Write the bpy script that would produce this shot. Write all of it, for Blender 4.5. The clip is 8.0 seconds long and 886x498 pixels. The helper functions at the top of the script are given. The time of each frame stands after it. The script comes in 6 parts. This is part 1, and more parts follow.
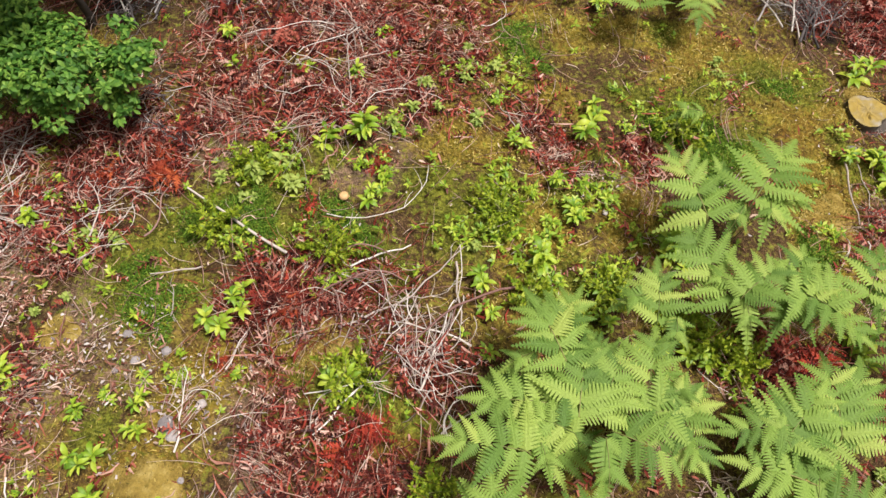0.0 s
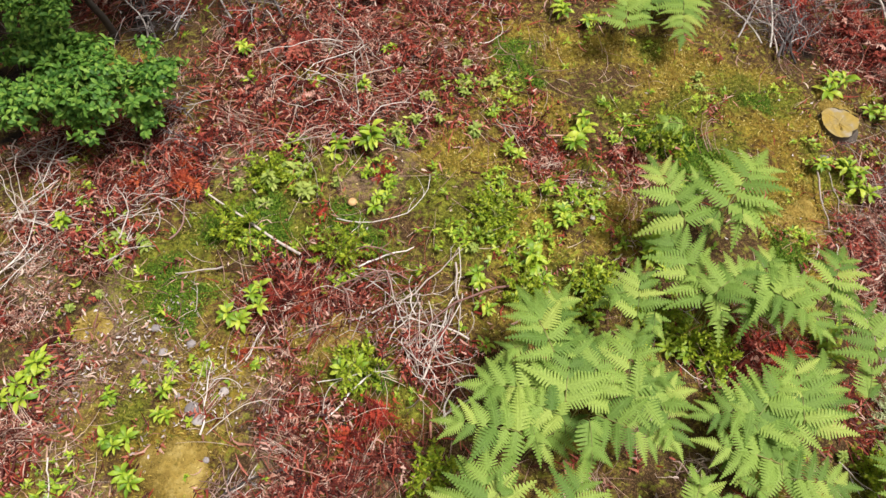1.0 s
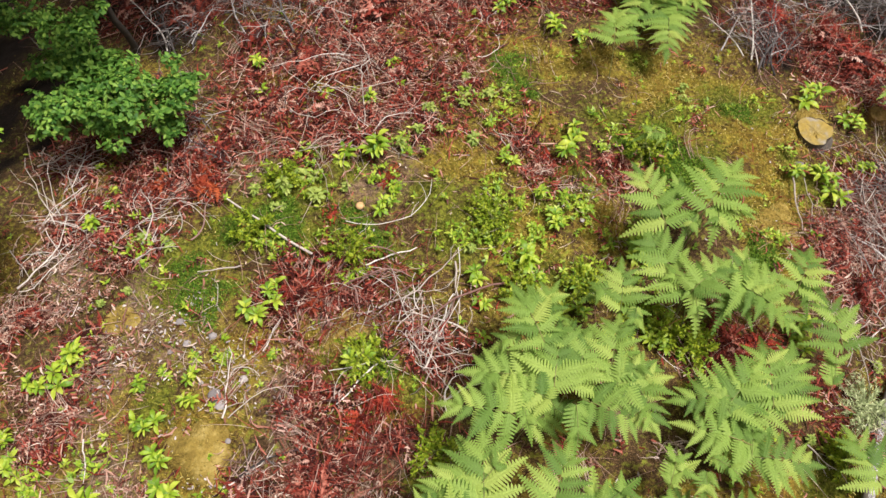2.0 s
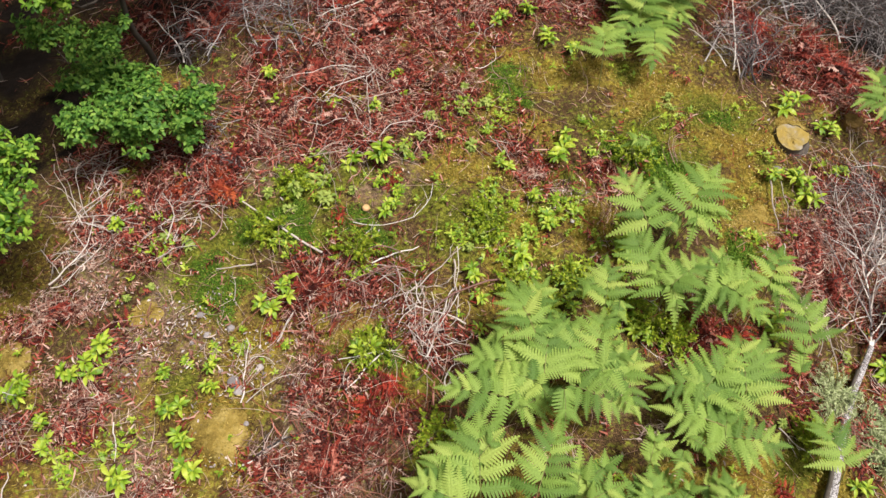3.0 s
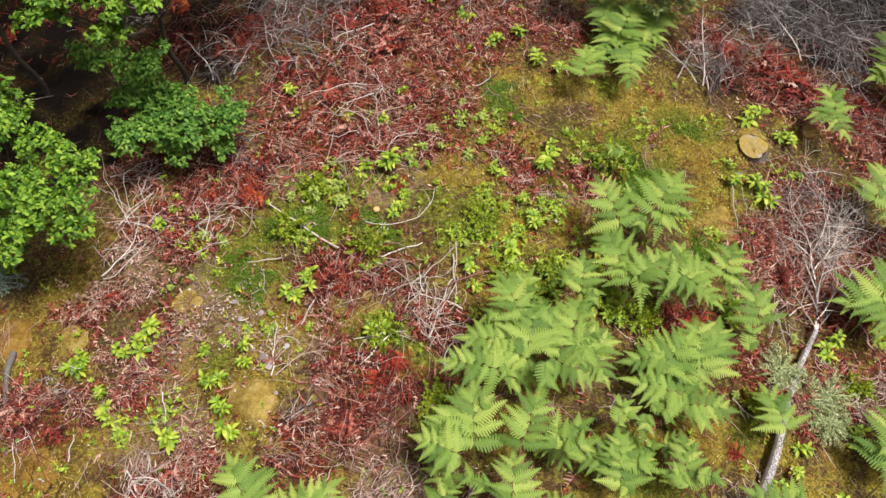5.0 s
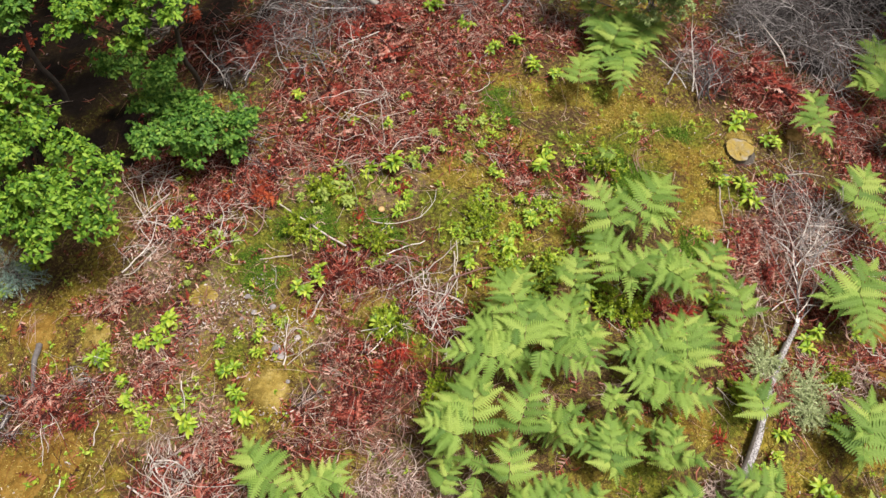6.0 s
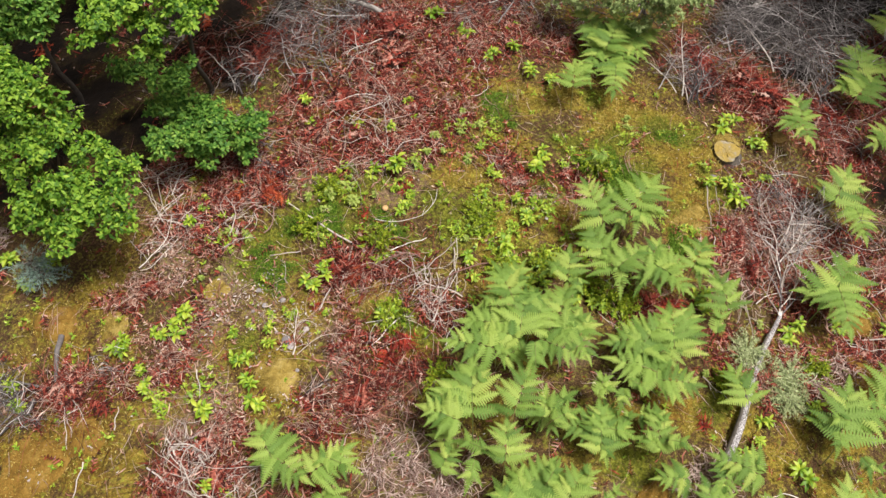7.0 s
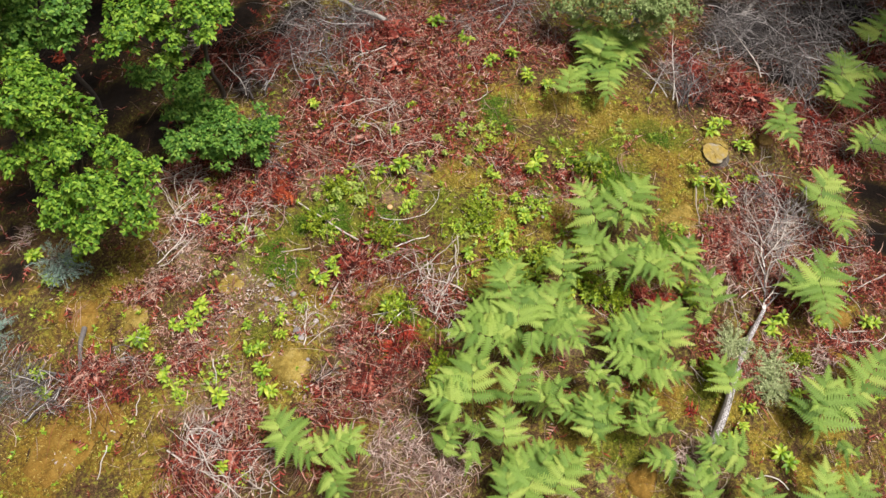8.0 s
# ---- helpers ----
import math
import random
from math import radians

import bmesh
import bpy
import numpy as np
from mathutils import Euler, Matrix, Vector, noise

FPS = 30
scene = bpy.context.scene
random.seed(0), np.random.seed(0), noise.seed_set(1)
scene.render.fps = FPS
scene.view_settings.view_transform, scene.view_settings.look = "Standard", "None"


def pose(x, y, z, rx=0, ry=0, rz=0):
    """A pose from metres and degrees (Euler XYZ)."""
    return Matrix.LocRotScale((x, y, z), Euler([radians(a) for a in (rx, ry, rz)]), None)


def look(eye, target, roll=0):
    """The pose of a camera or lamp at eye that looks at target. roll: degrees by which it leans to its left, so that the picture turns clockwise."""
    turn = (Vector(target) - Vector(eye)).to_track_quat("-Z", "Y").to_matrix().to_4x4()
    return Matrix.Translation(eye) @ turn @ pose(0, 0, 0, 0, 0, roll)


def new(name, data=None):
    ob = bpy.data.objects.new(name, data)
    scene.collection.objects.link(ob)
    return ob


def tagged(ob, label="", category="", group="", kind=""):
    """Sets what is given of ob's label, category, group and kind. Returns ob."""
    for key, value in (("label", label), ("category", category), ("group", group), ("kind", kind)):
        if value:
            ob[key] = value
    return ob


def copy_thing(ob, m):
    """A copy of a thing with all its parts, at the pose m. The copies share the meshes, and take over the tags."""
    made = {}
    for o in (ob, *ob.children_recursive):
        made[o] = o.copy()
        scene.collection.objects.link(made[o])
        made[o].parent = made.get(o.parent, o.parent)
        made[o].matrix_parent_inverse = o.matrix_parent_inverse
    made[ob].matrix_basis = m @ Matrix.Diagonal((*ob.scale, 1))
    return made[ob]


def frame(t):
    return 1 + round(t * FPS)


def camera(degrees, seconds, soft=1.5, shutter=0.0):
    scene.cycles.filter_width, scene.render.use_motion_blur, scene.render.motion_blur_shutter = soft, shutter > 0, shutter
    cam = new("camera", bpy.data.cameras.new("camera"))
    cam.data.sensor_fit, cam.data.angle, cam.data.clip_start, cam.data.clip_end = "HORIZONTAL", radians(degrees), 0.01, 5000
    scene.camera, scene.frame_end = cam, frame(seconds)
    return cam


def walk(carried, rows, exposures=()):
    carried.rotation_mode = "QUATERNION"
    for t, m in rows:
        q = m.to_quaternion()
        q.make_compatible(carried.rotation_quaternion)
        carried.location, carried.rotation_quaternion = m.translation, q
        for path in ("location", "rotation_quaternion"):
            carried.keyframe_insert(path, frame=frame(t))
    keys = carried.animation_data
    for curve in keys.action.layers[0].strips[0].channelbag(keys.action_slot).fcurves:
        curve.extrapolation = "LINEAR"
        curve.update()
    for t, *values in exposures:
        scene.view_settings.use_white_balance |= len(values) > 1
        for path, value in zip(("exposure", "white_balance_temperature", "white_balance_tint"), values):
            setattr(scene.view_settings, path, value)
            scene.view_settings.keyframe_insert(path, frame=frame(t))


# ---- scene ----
cam = camera(62.3, 8.0)
METRES, EYE, TILT, LEAN, TURN = 3.6, 4.16, -62.0, 0.0, 0.0
ROWS = [
    (0.0, 0.0000, 0.0000, 0.0000, 0.000, 0.000, 0.000),
    (0.5, 0.0004, -0.0630, -0.0003, 0.021, 0.069, -0.005),
    (1.0, 0.0003, -0.1222, -0.0000, 0.046, 0.147, -0.027),
    (1.5, 0.0004, -0.1840, -0.0015, 0.081, 0.222, -0.039),
    (3.0, 0.0036, -0.3741, -0.0085, 0.201, 0.330, 0.024),
    (3.5, 0.0058, -0.4417, -0.0117, 0.256, 0.339, 0.041),
    (4.0, 0.0079, -0.5104, -0.0152, 0.312, 0.332, 0.035),
    (4.5, 0.0094, -0.5767, -0.0189, 0.336, 0.345, 0.040),
    (6.0, 0.0052, -0.7566, -0.0308, 0.348, 0.405, 0.030),
    (6.5, 0.0046, -0.8123, -0.0374, 0.357, 0.425, 0.021),
    (7.0, 0.0050, -0.8715, -0.0440, 0.371, 0.465, 0.021),
    (7.5, 0.0042, -0.9320, -0.0508, 0.392, 0.516, 0.028),
    (8.0, 0.0020, -0.9982, -0.0596, 0.414, 0.569, 0.036),
]
walk(cam, [(t, pose(0, 0, EYE, TILT, LEAN, TURN) @ pose(METRES * x, METRES * y, METRES * z, 90 + pitch, roll, yaw)) for t, x, y, z, yaw, pitch, roll in ROWS],
     exposures=[(0.0, 0.47, 6600, 13.5), (8.0, 0.47, 6600, 11.8)])

# ---- light: a bright overcast sky ----
world = bpy.data.worlds.new("overcast_sky")
scene.world = world
world.use_nodes = True
wn, wl = world.node_tree.nodes, world.node_tree.links
wn.clear()
sky = wn.new("ShaderNodeTexSky")
sky.sky_type, sky.sun_disc = "NISHITA", False
sky.sun_elevation, sky.sun_rotation = radians(69), radians(95)
sky.air_density, sky.dust_density, sky.ozone_density = 1.0, 6.0, 0.6
soften = wn.new("ShaderNodeHueSaturation")
soften.inputs["Saturation"].default_value = 0.25
wbg = wn.new("ShaderNodeBackground")
wbg.inputs["Strength"].default_value = 0.058
wout = wn.new("ShaderNodeOutputWorld")
wl.new(sky.outputs[0], soften.inputs["Color"])
wl.new(soften.outputs[0], wbg.inputs["Color"])
wl.new(wbg.outputs[0], wout.inputs["Surface"])
sun_data = bpy.data.lights.new("sun", "SUN")
sun_data.energy, sun_data.angle, sun_data.color = 3.5, radians(14), (1.0, 0.97, 0.92)
sun = new("sun", sun_data)
sun.matrix_world = look((3.4, -0.3, 8.8), (0, 0, 0))


# ---- materials ----
def nodes_of(name):
    m = bpy.data.materials.new(name)
    m.use_nodes = True
    t = m.node_tree
    t.nodes.clear()
    out = t.nodes.new("ShaderNodeOutputMaterial")
    return m, t, out


def add(t, kind, **inputs):
    n = t.nodes.new(kind)
    for key, value in inputs.items():
        n.inputs[key.replace("_", " ")].default_value = value
    return n


def ramp(t, source, stops):
    n = t.nodes.new("ShaderNodeValToRGB")
    e = n.color_ramp.elements
    while len(e) < len(stops):
        e.new(0.5)
    for el, (p, c) in zip(e, stops):
        el.position, el.color = p, (*c, 1)
    t.links.new(source, n.inputs[0])
    return n.outputs[0]


def chance(t):
    """A random value for each piece and each loose island."""
    a, b = t.nodes.new("ShaderNodeObjectInfo"), t.nodes.new("ShaderNodeNewGeometry")
    s, f = t.nodes.new("ShaderNodeMath"), t.nodes.new("ShaderNodeMath")
    s.operation, f.operation = "ADD", "FRACT"
    t.links.new(a.outputs["Random"], s.inputs[0])
    t.links.new(b.outputs["Random Per Island"], s.inputs[1])
    t.links.new(s.outputs[0], f.inputs[0])
    return f.outputs[0]


def blend(t, a, b, fac, how="MIX"):
    n = t.nodes.new("ShaderNodeMix")
    n.data_type, n.blend_type = "RGBA", how
    for sock, v in ((n.inputs[0], fac), (n.inputs[6], a), (n.inputs[7], b)):
        if isinstance(v, (int, float)):
            sock.default_value = v
        elif isinstance(v, tuple):
            sock.default_value = (*v, 1)
        else:
            t.links.new(v, sock)
    return n.outputs[2]


def grain(t, scale, detail=4.0, rough=0.6, space="Object", stretch=None):
    c = t.nodes.new("ShaderNodeTexCoord")
    n = add(t, "ShaderNodeTexNoise", Scale=scale, Detail=detail, Roughness=rough)
    src = c.outputs[space]
    if stretch:
        mp = t.nodes.new("ShaderNodeMapping")
        mp.inputs["Scale"].default_value = stretch
        t.links.new(src, mp.inputs[0])
        src = mp.outputs[0]
    t.links.new(src, n.inputs["Vector"])
    return n.outputs[0]


def finish(t, out, color, rough=0.8, bump=None, strength=0.4, distance=0.01, through_light=0.0, spec=0.3):
    p = t.nodes.new("ShaderNodeBsdfPrincipled")
    t.links.new(color, p.inputs["Base Color"])
    p.inputs["Roughness"].default_value = rough
    p.inputs["Specular IOR Level"].default_value = spec
    if bump is not None:
        b = add(t, "ShaderNodeBump", Strength=strength, Distance=distance)
        t.links.new(bump, b.inputs["Height"])
        t.links.new(b.outputs[0], p.inputs["Normal"])
    last = p.outputs[0]
    if through_light:
        tr = t.nodes.new("ShaderNodeBsdfTranslucent")
        t.links.new(color, tr.inputs[0])
        mx = t.nodes.new("ShaderNodeMixShader")
        mx.inputs[0].default_value = through_light
        t.links.new(p.outputs[0], mx.inputs[1])
        t.links.new(tr.outputs[0], mx.inputs[2])
        last = mx.outputs[0]
    t.links.new(last, out.inputs[0])


def varied(name, stops, rough=0.6, scale=30.0, mottle=0.35, through_light=0.0, spec=0.3, stretch=None):
    """A material whose colour differs from piece to piece, with fine mottling."""
    m, t, out = nodes_of(name)
    c = ramp(t, chance(t), stops)
    g = grain(t, scale, stretch=stretch)
    c = blend(t, c, ramp(t, g, [(0.3, (0.45, 0.42, 0.4)), (0.7, (1.25, 1.22, 1.2))]), mottle, "MULTIPLY")
    finish(t, out, c, rough, g, 0.3, 0.004, through_light, spec)
    return m


FERN = varied("bracken_green", [(0, (0.125, 0.235, 0.045)), (0.45, (0.235, 0.375, 0.07)), (0.8, (0.335, 0.475, 0.098)), (1, (0.43, 0.54, 0.12))], 0.6, 25, 0.4, 0.3, 0.2)
FERN_STALK = varied("bracken_stalk", [(0, (0.16, 0.22, 0.05)), (1, (0.28, 0.26, 0.09))], 0.5)
ROSETTE = varied("fresh_leaf", [(0, (0.13, 0.27, 0.02)), (0.5, (0.31, 0.47, 0.032)), (1, (0.54, 0.63, 0.07))], 0.45, 25, 0.3, 0.25, 0.4)
DUSKY = varied("dusky_leaf", [(0, (0.20, 0.30, 0.045)), (1, (0.44, 0.52, 0.12))], 0.5, 25, 0.3, 0.2)
OAK = varied("oak_leaf", [(0, (0.04, 0.13, 0.02)), (0.6, (0.145, 0.31, 0.045)), (1, (0.31, 0.50, 0.085))], 0.55, 25, 0.3, 0.28, 0.25)
OAK_BRIGHT = varied("bright_oak_leaf", [(0, (0.035, 0.115, 0.012)), (0.5, (0.155, 0.315, 0.030)), (1, (0.36, 0.54, 0.062))], 0.55, 25, 0.3, 0.28, 0.25)
SILVER_LEAF = varied("grey_green_leaf", [(0, (0.16, 0.24, 0.065)), (1, (0.42, 0.52, 0.21))], 0.65, 25, 0.3, 0.2)
SPRUCE = varied("blue_green_needle", [(0, (0.12, 0.22, 0.17)), (1, (0.36, 0.50, 0.42))], 0.55)
GORSE = varied("pale_needle", [(0, (0.29, 0.37, 0.15)), (1, (0.60, 0.65, 0.36))], 0.65)
RUST = varied("rust_dead_fern", [(0, (0.022, 0.005, 0.004)), (0.32, (0.095, 0.015, 0.010)), (0.66, (0.33, 0.047, 0.028)), (0.87, (0.48, 0.16, 0.11)), (1, (0.68, 0.45, 0.37))], 0.65, 40, 0.35, 0.1)
CRIMSON = varied("crimson_dead_fern", [(0, (0.10, 0.010, 0.007)), (0.5, (0.30, 0.028, 0.015)), (1, (0.52, 0.075, 0.04))], 0.65, 40, 0.35, 0.12)
ORANGE = varied("orange_dead_fern", [(0, (0.16, 0.022, 0.010)), (0.5, (0.33, 0.05, 0.018)), (1, (0.52, 0.12, 0.04))], 0.7, 40, 0.4, 0.1)
TAN = varied("tan_leaf_litter", [(0, (0.12, 0.034, 0.024)), (0.5, (0.33, 0.14, 0.095)), (0.85, (0.55, 0.35, 0.26)), (1, (0.74, 0.60, 0.50))], 0.6, 40, 0.3)
STRAW = varied("pale_straw", [(0, (0.22, 0.085, 0.065)), (0.5, (0.50, 0.33, 0.26)), (1, (0.74, 0.61, 0.51))], 0.55, 30, 0.35)
BONE = varied("bleached_twig", [(0, (0.40, 0.33, 0.29)), (0.5, (0.62, 0.55, 0.49)), (1, (0.84, 0.79, 0.73))], 0.65, 30, 0.4)
GREY_TWIG = varied("grey_twig", [(0, (0.04, 0.034, 0.033)), (0.5, (0.125, 0.11, 0.108)), (0.8, (0.36, 0.33, 0.32)), (1, (0.70, 0.66, 0.64))], 0.75, 30, 0.4)
HEATH = varied("dead_heather", [(0, (0.14, 0.075, 0.06)), (0.5, (0.50, 0.34, 0.29)), (1, (0.84, 0.70, 0.63))], 0.75, 30, 0.4)
PALE_LOG = varied("pale_deadwood", [(0, (0.30, 0.275, 0.25)), (1, (0.42, 0.39, 0.36))], 0.85, 25, 0.6)
LOGWOOD = varied("grey_deadwood", [(0, (0.085, 0.075, 0.073)), (1, (0.17, 0.155, 0.15))], 0.85, 25, 0.6)
BARK = varied("oak_bark", [(0, (0.05, 0.042, 0.035)), (1, (0.15, 0.13, 0.11))], 0.9, 18, 0.6)
MOSS = varied("olive_moss", [(0, (0.055, 0.07, 0.010)), (0.5, (0.155, 0.17, 0.022)), (1, (0.34, 0.33, 0.06))], 0.85, 40, 0.3, 0.15)
VIVID = varied("green_moss", [(0, (0.04, 0.105, 0.008)), (0.5, (0.105, 0.22, 0.016)), (1, (0.24, 0.37, 0.035))], 0.8, 40, 0.3, 0.15)
OCHRE = varied("ochre_moss", [(0, (0.12, 0.10, 0.02)), (0.35, (0.27, 0.21, 0.034)), (0.7, (0.46, 0.33, 0.065)), (1, (0.68, 0.58, 0.22))], 0.85, 40, 0.3, 0.15)
CHIP = varied("bleached_chip", [(0, (0.17, 0.13, 0.12)), (0.5, (0.40, 0.34, 0.32)), (1, (0.70, 0.64, 0.60))], 0.8, 45, 0.4)
STONE = varied("lichened_stone", [(0, (0.20, 0.18, 0.18)), (0.6, (0.36, 0.33, 0.33)), (1, (0.58, 0.54, 0.52))], 0.9, 45, 0.5)


def ground_material():
    m, t, out = nodes_of("mossy_ground")

    def cover_of(name):
        a = t.nodes.new("ShaderNodeAttribute")
        a.attribute_name = name
        return a.outputs["Fac"]

    fine, mid, wide = grain(t, 90, 6, 0.7), grain(t, 22, 5, 0.65), grain(t, 3.5, 4, 0.6)
    soil = ramp(t, fine, [(0.3, (0.02, 0.011, 0.007)), (0.5, (0.075, 0.045, 0.022)), (0.7, (0.24, 0.15, 0.08))])
    rust = ramp(t, fine, [(0.32, (0.018, 0.006, 0.004)), (0.52, (0.10, 0.017, 0.012)), (0.7, (0.28, 0.06, 0.04))])
    moss = ramp(t, mid, [(0.3, (0.05, 0.065, 0.009)), (0.5, (0.16, 0.17, 0.022)), (0.7, (0.32, 0.30, 0.05))])
    green = ramp(t, mid, [(0.3, (0.025, 0.06, 0.005)), (0.5, (0.075, 0.155, 0.011)), (0.7, (0.16, 0.26, 0.025))])
    ochre = ramp(t, mid, [(0.28, (0.10, 0.085, 0.014)), (0.46, (0.25, 0.20, 0.03)), (0.6, (0.40, 0.31, 0.055)), (0.8, (0.58, 0.50, 0.17))])
    pale = ramp(t, fine, [(0.3, (0.06, 0.036, 0.024)), (0.5, (0.20, 0.13, 0.088)), (0.7, (0.42, 0.32, 0.23))])
    # dark soil, taken near black: the shade over it is part of the colour
    shaded_soil = ramp(t, fine, [(0.3, (0.005, 0.0035, 0.0025)), (0.55, (0.013, 0.009, 0.007)), (0.75, (0.05, 0.028, 0.02))])
    c = soil
    brown = ramp(t, mid, [(0.3, (0.06, 0.035, 0.01)), (0.5, (0.20, 0.11, 0.025)), (0.7, (0.36, 0.22, 0.06))])
    ochre = blend(t, ochre, brown, ramp(t, grain(t, 5.5, 5, 0.7), [(0.4, (0, 0, 0)), (0.6, (0.85, 0.85, 0.85))]))
    orange = ramp(t, mid, [(0.3, (0.07, 0.04, 0.010)), (0.5, (0.20, 0.12, 0.022)), (0.65, (0.31, 0.19, 0.04)), (0.8, (0.46, 0.36, 0.15))])
    ochre = blend(t, ochre, orange, cover_of("russet"))
    for colour, name in ((rust, "litter"), (pale, "pale"), (ochre, "ochre"), (moss, "moss"), (green, "vivid")):
        f = t.nodes.new("ShaderNodeMath")
        f.operation = "MULTIPLY_ADD"
        t.links.new(mid, f.inputs[0])
        f.inputs[1].default_value, f.inputs[2].default_value = 2.6, -1.35
        s = t.nodes.new("ShaderNodeMath")
        s.operation, s.use_clamp = "ADD", True
        t.links.new(cover_of(name), s.inputs[0])
        t.links.new(f.outputs[0], s.inputs[1])
        k = t.nodes.new("ShaderNodeMath")
        k.operation = "MULTIPLY"
        k.use_clamp = True
        t.links.new(s.outputs[0], k.inputs[0])
        k.inputs[1].default_value = 1.4
        c = blend(t, c, colour, k.outputs[0])
    c = blend(t, c, shaded_soil, cover_of("shaded_soil"))
    c = blend(t, c, ramp(t, wide, [(0.3, (0.75, 0.72, 0.7)), (0.7, (1.15, 1.15, 1.12))]), 0.6, "MULTIPLY")
    co = t.nodes.new("ShaderNodeTexCoord")
    warp = t.nodes.new("ShaderNodeVectorMath")
    warp.operation = "MULTIPLY_ADD"
    wob = add(t, "ShaderNodeTexNoise", Scale=40.0, Detail=2.0)
    t.links.new(co.outputs["Object"], wob.inputs["Vector"])
    t.links.new(wob.outputs["Color"], warp.inputs[0])
    warp.inputs[1].default_value = (0.05, 0.05, 0.05)
    t.links.new(co.outputs["Object"], warp.inputs[2])
    for size, low, high, much in ((70, 0.5, 1.5, 0.6), (26, 0.65, 1.3, 0.5)):
        crumb = add(t, "ShaderNodeTexVoronoi", Scale=size)
        t.links.new(warp.outputs[0], crumb.inputs["Vector"])
        one = t.nodes.new("ShaderNodeSeparateColor")
        t.links.new(crumb.outputs["Color"], one.inputs[0])
        c = blend(t, c, ramp(t, one.outputs[0], [(0.1, (low, low, low * 0.9)), (0.9, (high, high * 0.97, high * 0.9))]), much, "MULTIPLY")
    finish(t, out, c, 0.95, fine, 0.8, 0.02, spec=0.15)
    return m


GROUND = ground_material()


# ---- helpers of shape ----
rng = np.random.default_rng(7)


def lattice(ix, iy, seed):
    h = (ix * 374761393 + iy * 668265263 + seed * 974634541) & 0x7FFFFFFF
    h = ((h ^ (h >> 13)) * 1274126177) & 0x7FFFFFFF
    return ((h ^ (h >> 16)) & 0xFFFF) / 65535.0


def value_noise(x, y, seed=0):
    x, y = np.asarray(x, float), np.asarray(y, float)
    ix, iy = np.floor(x).astype(np.int64), np.floor(y).astype(np.int64)
    fx, fy = x - ix, y - iy
    fx, fy = fx * fx * (3 - 2 * fx), fy * fy * (3 - 2 * fy)
    a = lattice(ix, iy, seed) * (1 - fx) + lattice(ix + 1, iy, seed) * fx
    b = lattice(ix, iy + 1, seed) * (1 - fx) + lattice(ix + 1, iy + 1, seed) * fx
    return (a * (1 - fy) + b * fy) * 2 - 1


def base_z(x, y):
    """The broad back of the hummock."""
    u, v = 6 * np.tanh(np.asarray(x, float) / 6), 6 * np.tanh((np.asarray(y, float) - 2.2) / 6)
    return -0.1277 - 0.0464 * u - 0.0388 * v - 0.0411 * u * u + 0.0107 * u * v - 0.0232 * v * v


def ground_z(x, y):
    x, y = np.asarray(x, float), np.asarray(y, float)
    return (base_z(x, y) + 0.05 * value_noise(x * 1.3, y * 1.3, 1) + 0.03 * value_noise(x * 3.7, y * 3.7, 2)
            + 0.022 * value_noise(x * 8, y * 8, 3) + 0.013 * value_noise(x * 17, y * 17, 4))


def at(x, y, dz=0.0):
    return Vector((x, y, float(ground_z(x, y)) + dz))


def mesh_from(name, verts, faces, material, smooth=False):
    """A mesh out of arrays: verts (n, 3), faces (m, 3) or (m, 4), or a list of mixed faces."""
    me = bpy.data.meshes.new(name)
    if isinstance(faces, np.ndarray):
        n, k = faces.shape
        me.vertices.add(len(verts))
        me.vertices.foreach_set("co", np.asarray(verts, np.float32).ravel())
        me.loops.add(n * k)
        me.loops.foreach_set("vertex_index", faces.astype(np.int32).ravel())
        me.polygons.add(n)
        me.polygons.foreach_set("loop_start", np.arange(0, n * k, k, dtype=np.int32))
        me.update(calc_edges=True)
    else:
        me.from_pydata([tuple(v) for v in verts], [], [tuple(f) for f in faces])
    me.materials.append(material)
    if smooth:
        me.polygons.foreach_set("use_smooth", np.ones(len(me.polygons), bool))
    return me


def part(name, me, parent, label="", m=None):
    ob = new(name, me)
    ob.parent = parent
    if m is not None:
        ob.matrix_basis = m
    if label:
        ob["label"] = label
    return ob


def thing(name, x, y, label, category, group="", dz=0.0, turn=0.0):
    ob = new(name)
    ob.empty_display_size = 0.05
    ob.matrix_basis = Matrix.Translation(at(x, y, dz)) @ pose(0, 0, 0, 0, 0, turn)
    return tagged(ob, label, category, group)


def ribbons(points, widths, ups):
    """Many flat strips: points (n, k, 3), widths (n, k), ups (n, 3)."""
    n, k, _ = points.shape
    along = np.gradient(points, axis=1)
    side = np.cross(along, ups[:, None, :])
    side /= np.linalg.norm(side, axis=2, keepdims=True) + 1e-9
    v = np.stack([points - side * widths[..., None] / 2, points + side * widths[..., None] / 2], 2).reshape(-1, 3)
    base = (np.arange(n)[:, None] * k + np.arange(k - 1)[None]).reshape(-1) * 2
    return v, np.stack([base, base + 1, base + 3, base + 2], 1)


